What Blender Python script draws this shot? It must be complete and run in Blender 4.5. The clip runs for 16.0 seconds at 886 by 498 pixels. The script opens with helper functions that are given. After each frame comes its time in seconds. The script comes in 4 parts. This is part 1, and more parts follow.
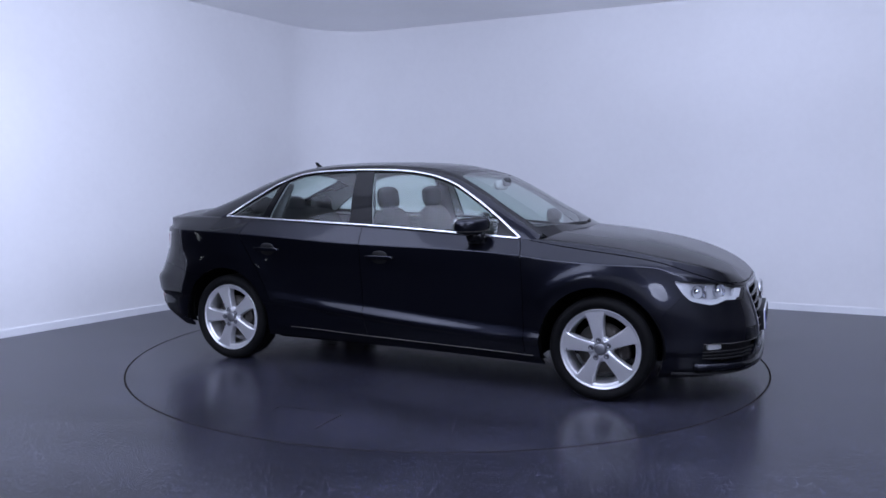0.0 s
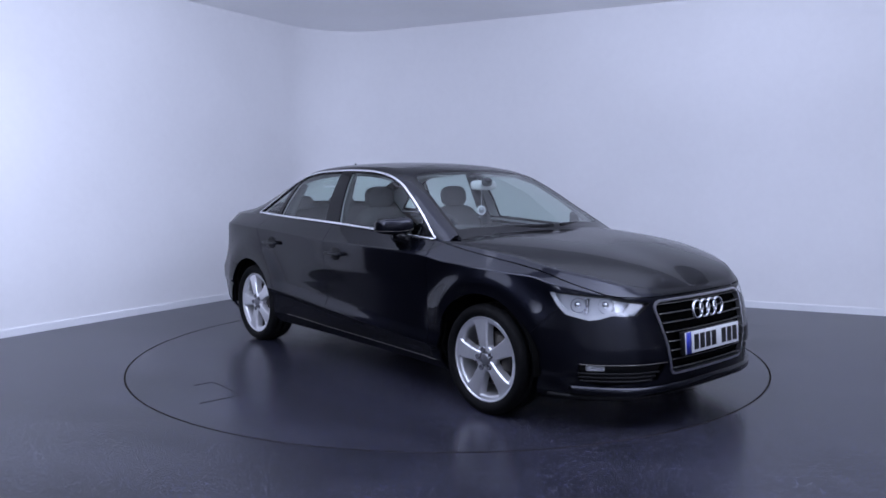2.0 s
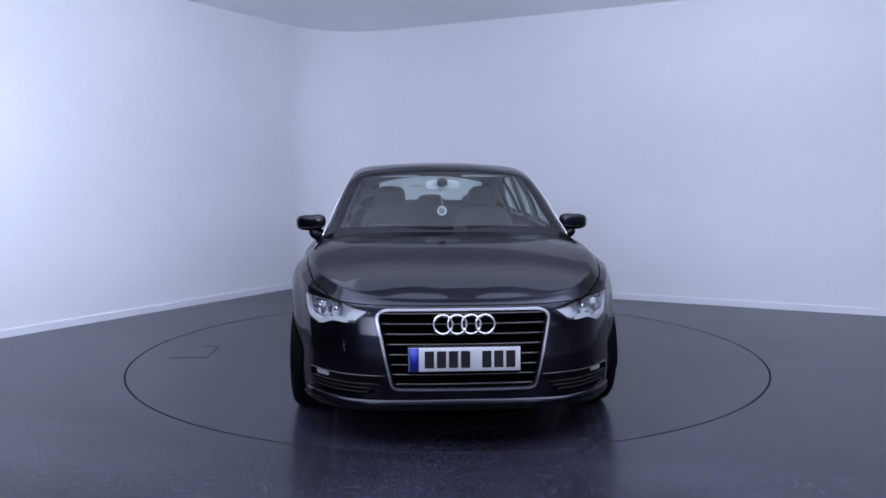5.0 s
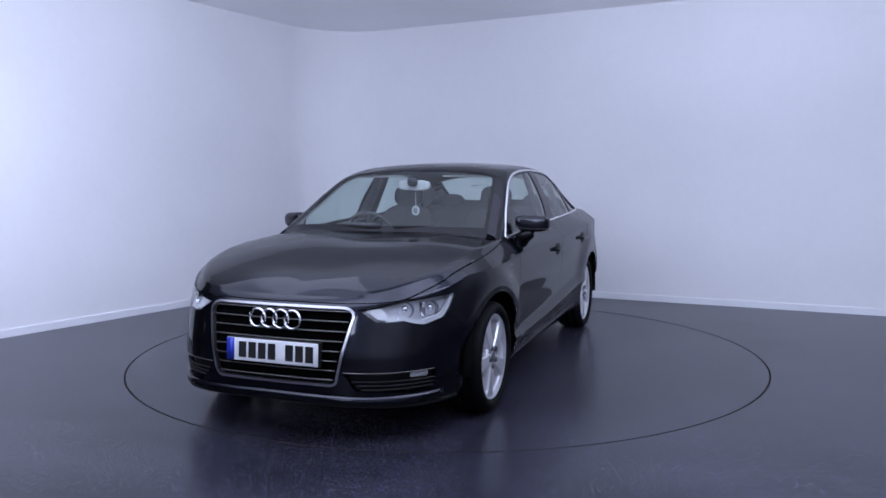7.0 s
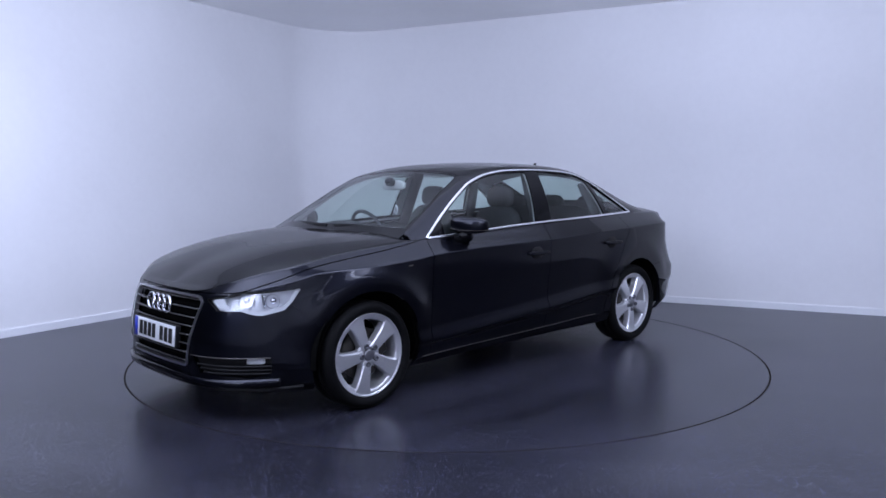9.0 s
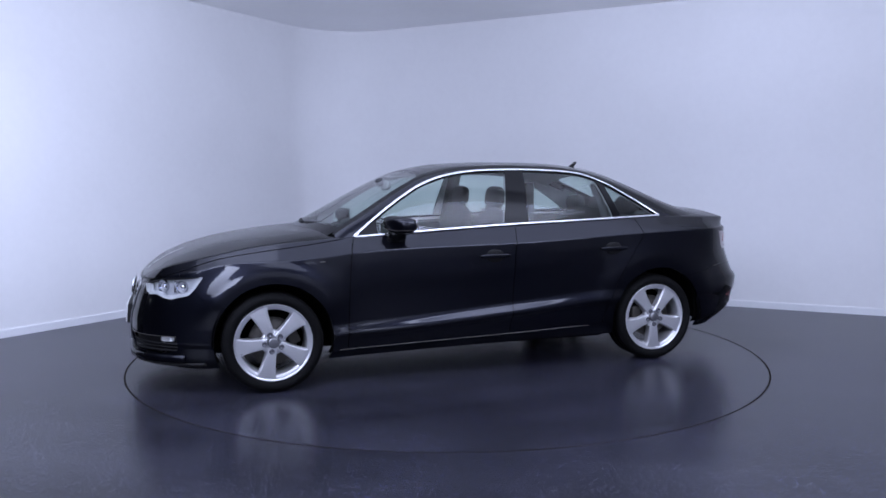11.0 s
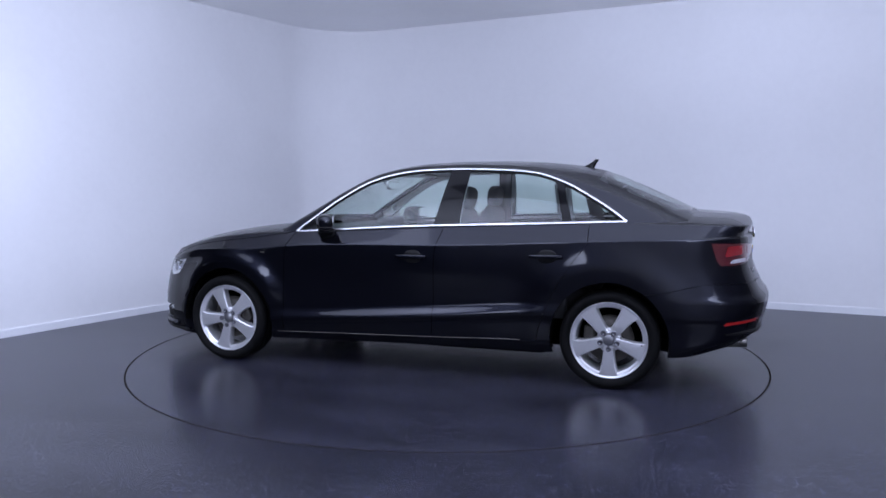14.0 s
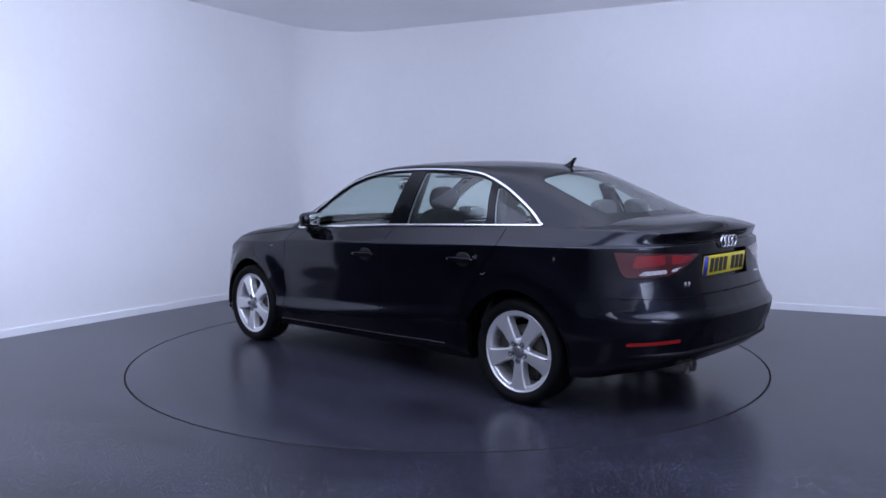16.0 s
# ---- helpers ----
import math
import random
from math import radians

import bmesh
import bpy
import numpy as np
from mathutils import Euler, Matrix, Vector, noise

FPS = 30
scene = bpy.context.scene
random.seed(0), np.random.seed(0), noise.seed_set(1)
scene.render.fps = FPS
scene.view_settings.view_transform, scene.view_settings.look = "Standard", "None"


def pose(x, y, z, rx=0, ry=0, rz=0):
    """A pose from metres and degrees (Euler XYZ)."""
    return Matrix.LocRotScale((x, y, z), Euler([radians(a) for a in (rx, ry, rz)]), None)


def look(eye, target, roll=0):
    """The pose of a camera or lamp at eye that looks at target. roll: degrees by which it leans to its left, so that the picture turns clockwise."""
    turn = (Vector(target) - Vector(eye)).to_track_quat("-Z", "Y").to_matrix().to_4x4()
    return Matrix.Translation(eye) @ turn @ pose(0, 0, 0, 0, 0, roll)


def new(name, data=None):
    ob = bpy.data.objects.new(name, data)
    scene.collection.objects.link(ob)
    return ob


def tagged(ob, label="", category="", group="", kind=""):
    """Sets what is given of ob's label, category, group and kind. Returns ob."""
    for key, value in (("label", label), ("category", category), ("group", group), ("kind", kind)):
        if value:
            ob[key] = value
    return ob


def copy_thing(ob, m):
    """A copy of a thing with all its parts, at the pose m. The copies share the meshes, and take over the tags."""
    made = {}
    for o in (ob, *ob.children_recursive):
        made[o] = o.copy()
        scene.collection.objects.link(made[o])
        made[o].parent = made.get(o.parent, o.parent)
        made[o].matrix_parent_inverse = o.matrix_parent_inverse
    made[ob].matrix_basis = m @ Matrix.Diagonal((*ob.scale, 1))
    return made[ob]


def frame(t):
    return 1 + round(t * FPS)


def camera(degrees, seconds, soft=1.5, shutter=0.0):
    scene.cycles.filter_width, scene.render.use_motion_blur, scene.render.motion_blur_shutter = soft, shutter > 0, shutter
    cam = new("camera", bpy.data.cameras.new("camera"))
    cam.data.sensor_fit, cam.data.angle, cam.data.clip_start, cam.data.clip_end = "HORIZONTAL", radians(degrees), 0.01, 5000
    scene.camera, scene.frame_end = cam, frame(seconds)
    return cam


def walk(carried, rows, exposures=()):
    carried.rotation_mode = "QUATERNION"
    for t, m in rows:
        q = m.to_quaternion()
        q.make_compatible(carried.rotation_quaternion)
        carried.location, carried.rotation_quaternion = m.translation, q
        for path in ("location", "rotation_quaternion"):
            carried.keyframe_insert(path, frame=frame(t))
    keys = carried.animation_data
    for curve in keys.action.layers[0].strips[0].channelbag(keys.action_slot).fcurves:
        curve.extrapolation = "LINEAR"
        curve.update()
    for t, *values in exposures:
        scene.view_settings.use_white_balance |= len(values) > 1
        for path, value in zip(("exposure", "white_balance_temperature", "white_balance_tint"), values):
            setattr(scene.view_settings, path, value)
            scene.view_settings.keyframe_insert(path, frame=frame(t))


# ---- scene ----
cam = camera(59.2, 16.0, soft=1.6)
EYE = (0.0, -5.766, 1.255)
CAM = look(EYE, (-0.0266, 0.0, 0.755), -0.15)
walk(cam, [(0.0, CAM), (16.0, CAM)])
scene.view_settings.exposure = -0.60


def car_turn(t):
    """Heading of the turntable in degrees at t seconds."""
    return -23.9 - 12.48 * t


# ---- light: cool white area lamps standing in for the studio's unseen lights ----
world = bpy.data.worlds.new("world")
scene.world = world
world.use_nodes = True
world.node_tree.nodes["Background"].inputs[0].default_value = (0.66, 0.73, 1.0, 1)
world.node_tree.nodes["Background"].inputs[1].default_value = 0.02


def softbox(name, eye, target, sx, sy, watts, spread=180, colour=(0.65, 0.72, 1.0)):
    d = bpy.data.lights.new(name, "AREA")
    d.shape, d.size, d.size_y, d.energy, d.color = "RECTANGLE", sx, sy, watts, colour
    d.spread = radians(spread)
    ob = new(name, d)
    ob.matrix_world = look(eye, target)
    return ob


# unseen lamps for the walls, spread narrowed so the car doesn't mirror them
softbox("key_softbox", (-3.5, -6.2, 2.45), (-3.3, 0.6, 0.6), 2.8, 1.2, 60, 80)
softbox("key_softbox", (3.5, -6.2, 2.45), (4.4, 0.6, 0.6), 2.8, 1.2, 56, 80)
softbox("side_softbox", (-3.3, -2.8, 2.3), (-3.7, 0.6, 1.6), 1.4, 1.2, 32, 80)
# uplights added out of view to brighten the ceiling
softbox("bounce_fill", (-1.9, -3.4, 2.3), (-1.6, -2.6, 5.4), 2.4, 1.2, 95)
softbox("bounce_fill", (2.3, -3.0, 2.3), (1.7, -0.2, 5.4), 2.6, 1.2, 122)
softbox("overhead_softbox", (-2.1, -1.2, 2.98), (-2.1, -1.15, 0.0), 2.2, 1.5, 23)
softbox("overhead_softbox", (-0.6, -3.2, 3.0), (-0.6, -3.1, 0.0), 8.4, 2.2, 215)
# extra uplight, added just above the picture for the ceiling over the car
softbox("ceiling_fill", (0.4, -0.45, 2.66), (0.4, -0.15, 3.46), 5.8, 2.2, 115)
# lamp added to brighten the unseen back wall that the paint mirrors
softbox("back_wall_fill", (2.2, -6.6, 2.85), (2.2, -9.0, 1.2), 8.0, 0.6, 280)
# ---- materials ----
def material(name, col, rough=0.5, metal=0.0, coat=0.0, spec=0.5, emit=None, power=0.0):
    m = bpy.data.materials.new(name)
    m.use_nodes = True
    b = m.node_tree.nodes["Principled BSDF"]
    b.inputs["Base Color"].default_value = (*col, 1)
    b.inputs["Roughness"].default_value = rough
    b.inputs["Metallic"].default_value = metal
    b.inputs["Coat Weight"].default_value = coat
    b.inputs["Coat Roughness"].default_value = 0.10
    b.inputs["Specular IOR Level"].default_value = spec
    if emit:
        b.inputs["Emission Color"].default_value = (*emit, 1)
        b.inputs["Emission Strength"].default_value = power
    return m


def varied(m, scale, amount, rough_amount=0.0, bump=0.0, bump_scale=None, detail=6.0):
    """Adds two scales of colour and roughness variation and fine relief to a material."""
    t = m.node_tree
    b = t.nodes["Principled BSDF"]
    base, r0 = tuple(b.inputs["Base Color"].default_value), b.inputs["Roughness"].default_value
    co = t.nodes.new("ShaderNodeTexCoord")
    big, small = t.nodes.new("ShaderNodeTexNoise"), t.nodes.new("ShaderNodeTexNoise")
    big.inputs["Scale"].default_value, small.inputs["Scale"].default_value = scale, scale * 14
    big.inputs["Detail"].default_value = small.inputs["Detail"].default_value = detail
    mix = t.nodes.new("ShaderNodeMath")
    mix.operation = "MULTIPLY_ADD"
    mix.inputs[1].default_value = 0.45
    ramp = t.nodes.new("ShaderNodeMapRange")
    ramp.inputs["From Min"].default_value, ramp.inputs["From Max"].default_value = 0.45, 1.0
    ramp.inputs["To Min"].default_value, ramp.inputs["To Max"].default_value = 1 - amount, 1 + amount
    mul = t.nodes.new("ShaderNodeVectorMath")
    mul.operation = "SCALE"
    mul.inputs[0].default_value = base[:3]
    for n in (big, small):
        t.links.new(co.outputs["Object"], n.inputs["Vector"])
    t.links.new(small.outputs["Fac"], mix.inputs[0])
    t.links.new(big.outputs["Fac"], mix.inputs[2])
    t.links.new(mix.outputs[0], ramp.inputs["Value"])
    t.links.new(ramp.outputs[0], mul.inputs["Scale"])
    t.links.new(mul.outputs[0], b.inputs["Base Color"])
    if rough_amount:
        rr = t.nodes.new("ShaderNodeMapRange")
        rr.inputs["From Min"].default_value, rr.inputs["From Max"].default_value = 0.3, 0.7
        rr.inputs["To Min"].default_value, rr.inputs["To Max"].default_value = r0 - rough_amount, r0 + rough_amount
        t.links.new(big.outputs["Fac"], rr.inputs["Value"])
        t.links.new(rr.outputs[0], b.inputs["Roughness"])
    if bump:
        bn = t.nodes.new("ShaderNodeBump")
        bn.inputs["Strength"].default_value, bn.inputs["Distance"].default_value = bump, 0.002
        if bump_scale:
            fine = t.nodes.new("ShaderNodeTexNoise")
            fine.inputs["Scale"].default_value, fine.inputs["Detail"].default_value = bump_scale, 4
            t.links.new(co.outputs["Object"], fine.inputs["Vector"])
            t.links.new(fine.outputs["Fac"], bn.inputs["Height"])
        else:
            t.links.new(small.outputs["Fac"], bn.inputs["Height"])
        t.links.new(bn.outputs[0], b.inputs["Normal"])
    return m


def thin_glass(name, tint, gloss=0.0, base=0.055):
    m = bpy.data.materials.new(name)
    m.use_nodes = True
    t = m.node_tree
    t.nodes.clear()
    out, mix = t.nodes.new("ShaderNodeOutputMaterial"), t.nodes.new("ShaderNodeMixShader")
    clear, shine, edge = t.nodes.new("ShaderNodeBsdfTransparent"), t.nodes.new("ShaderNodeBsdfGlossy"), t.nodes.new("ShaderNodeLayerWeight")
    clear.inputs[0].default_value = (*tint, 1)
    shine.inputs["Roughness"].default_value = gloss
    edge.inputs["Blend"].default_value = 0.5
    power, scale = t.nodes.new("ShaderNodeMath"), t.nodes.new("ShaderNodeMath")
    power.operation, scale.operation = "POWER", "MULTIPLY_ADD"
    power.inputs[1].default_value = 4.5
    scale.inputs[1].default_value, scale.inputs[2].default_value = 1 - base, base
    t.links.new(edge.outputs["Facing"], power.inputs[0])
    t.links.new(power.outputs[0], scale.inputs[0])
    t.links.new(scale.outputs[0], mix.inputs[0])
    t.links.new(clear.outputs[0], mix.inputs[1])
    t.links.new(shine.outputs[0], mix.inputs[2])
    t.links.new(mix.outputs[0], out.inputs[0])
    return m


def speckled_floor():
    """Dark blue-grey vinyl with small pale chips, scuffs and uneven polish."""
    m = material("speckled_floor", (0.035, 0.036, 0.048), 0.3, spec=0.23)
    t = m.node_tree
    b = t.nodes["Principled BSDF"]
    co = t.nodes.new("ShaderNodeTexCoord")
    cells = t.nodes.new("ShaderNodeTexVoronoi")
    cells.inputs["Scale"].default_value = 135
    sep = t.nodes.new("ShaderNodeSeparateColor")
    chips = t.nodes.new("ShaderNodeValToRGB")
    c = chips.color_ramp.elements
    c[0].position, c[0].color = 0.72, (0, 0, 0, 1)
    c[1].position, c[1].color = 0.90, (1, 1, 1, 1)
    near = t.nodes.new("ShaderNodeMath")
    near.operation = "LESS_THAN"
    near.inputs[1].default_value = 0.36
    both = t.nodes.new("ShaderNodeMath")
    both.operation = "MULTIPLY"
    stain = t.nodes.new("ShaderNodeTexNoise")
    stain.inputs["Scale"].default_value, stain.inputs["Detail"].default_value = 1.1, 5
    scuff = t.nodes.new("ShaderNodeTexNoise")
    stretch = t.nodes.new("ShaderNodeMapping")
    stretch.inputs["Scale"].default_value = (0.7, 2.6, 1)
    stretch.inputs["Rotation"].default_value = (0, 0, -0.35)
    scuff.inputs["Scale"].default_value, scuff.inputs["Detail"].default_value = 0.9, 5
    base = t.nodes.new("ShaderNodeMapRange")
    base.inputs["From Min"].default_value, base.inputs["From Max"].default_value = 0.3, 0.7
    base.inputs["To Min"].default_value, base.inputs["To Max"].default_value = 0.6, 1.4
    tone = t.nodes.new("ShaderNodeVectorMath")
    tone.operation = "SCALE"
    tone.inputs[0].default_value = (0.0245, 0.025, 0.0355)
    mix = t.nodes.new("ShaderNodeMix")
    mix.data_type = "RGBA"
    hue = t.nodes.new("ShaderNodeValToRGB")
    h = hue.color_ramp.elements
    h[0].position, h[0].color = 0.0, (0.075, 0.08, 0.20, 1)
    h[1].position, h[1].color = 1.0, (0.17, 0.12, 0.10, 1)
    for at, col in ((0.45, (0.08, 0.085, 0.20, 1)), (0.6, (0.15, 0.15, 0.20, 1)), (0.8, (0.16, 0.16, 0.20, 1))):
        h.new(at).color = col
    rr = t.nodes.new("ShaderNodeMapRange")
    rr.inputs["From Min"].default_value, rr.inputs["From Max"].default_value = 0.35, 0.65
    rr.inputs["To Min"].default_value, rr.inputs["To Max"].default_value = 0.25, 0.27
    bump = t.nodes.new("ShaderNodeBump")
    bump.inputs["Strength"].default_value, bump.inputs["Distance"].default_value = 0.25, 0.001
    grain = t.nodes.new("ShaderNodeTexNoise")
    grain.inputs["Scale"].default_value, grain.inputs["Detail"].default_value = 90, 3
    L = t.links.new
    L(co.outputs["Object"], cells.inputs["Vector"])
    L(co.outputs["Object"], stain.inputs["Vector"])
    L(co.outputs["Object"], stretch.inputs["Vector"])
    L(co.outputs["Object"], grain.inputs["Vector"])
    L(stretch.outputs[0], scuff.inputs["Vector"])
    L(cells.outputs["Color"], sep.inputs[0])
    L(sep.outputs[0], chips.inputs[0])
    L(sep.outputs[1], hue.inputs[0])
    L(hue.outputs[0], mix.inputs[7])
    L(cells.outputs["Distance"], near.inputs[0])
    L(chips.outputs[0], both.inputs[0])
    L(near.outputs[0], both.inputs[1])
    L(stain.outputs["Fac"], base.inputs["Value"])
    marks = t.nodes.new("ShaderNodeMapRange")
    marks.inputs["From Min"].default_value, marks.inputs["From Max"].default_value = 0.46, 0.68
    marks.inputs["To Min"].default_value, marks.inputs["To Max"].default_value = 1.1, 0.45
    shade = t.nodes.new("ShaderNodeMath")
    shade.operation = "MULTIPLY"
    L(scuff.outputs["Fac"], marks.inputs["Value"])
    L(marks.outputs[0], shade.inputs[0])
    L(base.outputs[0], shade.inputs[1])
    L(shade.outputs[0], tone.inputs["Scale"])
    L(tone.outputs[0], mix.inputs[6])
    L(both.outputs[0], mix.inputs[0])
    L(mix.outputs[2], b.inputs["Base Color"])
    L(scuff.outputs["Fac"], rr.inputs["Value"])
    L(rr.outputs[0], b.inputs["Roughness"])
    L(grain.outputs["Fac"], bump.inputs["Height"])
    L(bump.outputs[0], b.inputs["Normal"])
    return m


WALL = varied(material("matt_white_paint", (0.735, 0.735, 0.745), 0.75), 1.2, 0.03, 0, 0.12, 60)
CEILING = varied(material("white_ceiling_paint", (0.92, 0.92, 0.93), 0.38), 1.0, 0.03, 0, 0.12, 50)
BASEBOARD = varied(material("white_gloss_board", (0.72, 0.73, 0.75), 0.45), 3, 0.05)
# near-black stands in for the unlit part of the studio; also the lamp bodies
DARK_WALL = varied(material("unlit_black", (0.012, 0.012, 0.014), 0.9), 2, 0.2)
GREY_WALL = varied(material("grey_wall_paint", (0.62, 0.62, 0.63), 0.8), 1.5, 0.08)
TUBE = material("glowing_tube", (0.9, 0.9, 0.9), 0.4, emit=(0.8, 0.88, 1.0), power=10.0)
FLOOR = speckled_floor()
GROOVE = material("rubber_gap", (0.017, 0.014, 0.012), 0.9, spec=0.1)
PAINT = varied(material("black_metallic_paint", (0.0112, 0.0122, 0.0195), 0.31, 0.9, 0.72, 0.1), 900, 0.25)
coat = PAINT.node_tree.nodes["Principled BSDF"].inputs
coat["Coat Roughness"].default_value, coat["Specular Tint"].default_value = 0.06, (0.12, 0.12, 0.15, 1)
GLOSS_BLACK = material("gloss_black_trim", (0.004, 0.004, 0.005), 0.08, spec=0.18)
PLASTIC = varied(material("black_plastic", (0.008, 0.008, 0.009), 0.55, 0, 0, 0.25), 60, 0.2, 0.1)
UNDER = material("dark_underbody", (0.004, 0.004, 0.004), 0.9, spec=0.05)
RUBBER = varied(material("tyre_rubber", (0.005, 0.005, 0.0055), 0.7, 0, 0, 0.12), 40, 0.2, 0.08, 0.2, 300)
ALLOY = varied(material("silver_alloy", (0.74, 0.74, 0.76), 0.32, 0.68), 3, 0.04)
ALLOY_DARK = material("shaded_alloy", (0.30, 0.30, 0.32), 0.35, 0.8)
STEEL = varied(material("brake_steel", (0.20, 0.19, 0.18), 0.4, 0.9), 50, 0.2)
DISC = varied(material("dark_disc_steel", (0.06, 0.055, 0.05), 0.5, 0.7), 50, 0.2)
BOLT = material("dark_bolt_steel", (0.16, 0.16, 0.18), 0.35, 0.8)
CHROME = material("satin_chrome", (0.86, 0.86, 0.88), 0.24, 0.9)
FRAME_CHROME = material("dark_satin_chrome", (0.52, 0.52, 0.55), 0.28, 0.95)
BRIGHT = material("bright_chrome", (0.9, 0.9, 0.92), 0.06, 1.0)
GLASS = thin_glass("tinted_car_glass", (0.78, 0.88, 0.84))
SCREEN = thin_glass("windscreen_glass", (0.80, 0.89, 0.86))
LENS = thin_glass("clear_lamp_lens", (0.93, 0.94, 0.95))
LAMP_WHITE = material("silver_lamp_reflector", (0.66, 0.67, 0.69), 0.45, 0.1)
LAMP_DARK = material("grey_lamp_housing", (0.62, 0.63, 0.66), 0.30, 0.45)
LAMP_BOWL = material("chromed_lamp_bowl", (0.45, 0.46, 0.5), 0.22, 0.9)
RED = material("red_lamp_plastic", (0.22, 0.008, 0.014), 0.12, 0, 1.0)
RED_DEEP = material("dark_red_lamp_plastic", (0.07, 0.004, 0.008), 0.12, 0, 1.0)
RED_BRIGHT = material("red_reflector_plastic", (0.45, 0.015, 0.012), 0.15, 0, 1.0)
PLATE_WHITE = varied(material("white_number_plate", (0.72, 0.73, 0.74), 0.35), 20, 0.04)
PLATE_YELLOW = varied(material("yellow_number_plate", (0.62, 0.50, 0.03), 0.35), 20, 0.04)
PLATE_BLUE = material("blue_plate_band", (0.02, 0.04, 0.38), 0.35)
INK = material("black_plate_ink", (0.008, 0.008, 0.009), 0.5)
CLOTH = varied(material("charcoal_seat_cloth", (0.030, 0.030, 0.034), 0.85), 12, 0.25, 0, 0.15, 120)
TRIM = varied(material("dark_dashboard_plastic", (0.035, 0.036, 0.04), 0.6), 30, 0.15)
LINING = varied(material("pale_grey_headlining", (0.6, 0.6, 0.6), 0.9), 20, 0.05)
SIDE_LINING = varied(material("grey_pillar_lining", (0.58, 0.59, 0.60), 0.8), 20, 0.06)
CLEAR_RIB = varied(material("clear_ribbed_plastic", (0.40, 0.40, 0.43), 0.25), 60, 0.3)
MIRROR = material("mirror_glass", (0.9, 0.9, 0.9), 0.01, 1.0)
PALE = material("pale_plastic", (0.7, 0.71, 0.73), 0.4)
# ---- mesh helpers ----
def part(name, bm, mat, parent=None, label="", smooth=True):
    """Links a bmesh as one mesh object under a thing or a part."""
    if smooth:
        for f in bm.faces:
            f.smooth = True
    me = bpy.data.meshes.new(name)
    bm.to_mesh(me)
    bm.free()
    me.materials.append(mat)
    ob = new(name, me)
    ob.parent = parent
    return tagged(ob, label=label)


def from_lists(points, faces):
    bm = bmesh.new()
    vs = [bm.verts.new(p) for p in points]
    for f in faces:
        if len(set(f)) > 2:
            try:
                bm.faces.new([vs[i] for i in f])
            except ValueError:
                pass
    return bm


def slab(sx, sy, sz, at=(0, 0, 0), bevel=0.0, m=None, segments=2):
    bm = bmesh.new()
    bmesh.ops.create_cube(bm, size=1, matrix=Matrix.Diagonal((sx, sy, sz, 1)))
    if bevel:
        bmesh.ops.bevel(bm, geom=bm.edges[:], offset=bevel, segments=segments, affect="EDGES", profile=0.5)
    bmesh.ops.transform(bm, matrix=Matrix.Translation(at) @ (m or Matrix()), verts=bm.verts)
    return bm


def rounded(sx, sy, sz, at=(0, 0, 0), power=3.0, m=None, nu=28, nv=18, shape=None):
    """A cushion-like body (superellipsoid); shape bends its points."""
    def sp(a, e):
        return math.copysign(abs(a) ** e, a)
    e = 2 / power
    pts, fs = [], []
    for j in range(nv + 1):
        b = -math.pi / 2 + math.pi * j / nv
        for i in range(nu):
            a = 2 * math.pi * i / nu
            p = Vector((sx / 2 * sp(math.cos(b), e) * sp(math.cos(a), e), sy / 2 * sp(math.cos(b), e) * sp(math.sin(a), e), sz / 2 * sp(math.sin(b), e)))
            pts.append(shape(p) if shape else p)
    for j in range(nv):
        for i in range(nu):
            k = (i + 1) % nu
            fs.append((j * nu + i, j * nu + k, (j + 1) * nu + k, (j + 1) * nu + i))
    bm = from_lists(pts, fs)
    bmesh.ops.remove_doubles(bm, verts=bm.verts, dist=1e-5)
    bmesh.ops.transform(bm, matrix=Matrix.Translation(at) @ (m or Matrix()), verts=bm.verts)
    return bm


def lathe(profile, n=64, axis="Y", close=False):
    """Turns a profile of (radius, offset) about the y axis (or z)."""
    pts, fs, k = [], [], len(profile)
    for i in range(n):
        a = 2 * math.pi * i / n
        for r, o in profile:
            pts.append((r * math.cos(a), o, r * math.sin(a)) if axis == "Y" else (r * math.cos(a), r * math.sin(a), o))
    for i in range(n):
        j = (i + 1) % n
        for q in range(k if close else k - 1):
            w = (q + 1) % k
            fs.append((i * k + q, i * k + w, j * k + w, j * k + q))
    bm = from_lists(pts, fs)
    bmesh.ops.remove_doubles(bm, verts=bm.verts, dist=1e-6)
    bmesh.ops.recalc_face_normals(bm, faces=bm.faces)
    return bm


def sweep(path, normals, profile, closed=False):
    """Sweeps a small profile (across, outwards) along a path with a normal at each point."""
    pts, fs, n, k = [], [], len(path), len(profile)
    for i in range(n):
        a = Vector(path[(i + 1) % n] if closed or i + 1 < n else path[i])
        b = Vector(path[i - 1] if closed or i else path[i])
        along, out = (a - b).normalized(), Vector(normals[i]).normalized()
        across = out.cross(along).normalized()
        out = along.cross(across)
        for u, w in profile:
            pts.append(Vector(path[i]) + across * u + out * w)
    for i in range(n if closed else n - 1):
        j = (i + 1) % n
        for q in range(k):
            w = (q + 1) % k
            fs.append((i * k + q, i * k + w, j * k + w, j * k + q))
    if not closed:
        fs += [tuple(range(k)), tuple(range((n - 1) * k, n * k))]
    bm = from_lists(pts, fs)
    bmesh.ops.recalc_face_normals(bm, faces=bm.faces)
    return bm


def tube(path, r, n=10):
    up = [Vector((0.013, 0.021, 1))] * len(path)
    return sweep(path, up, [(r * math.cos(2 * math.pi * i / n), r * math.sin(2 * math.pi * i / n)) for i in range(n)])


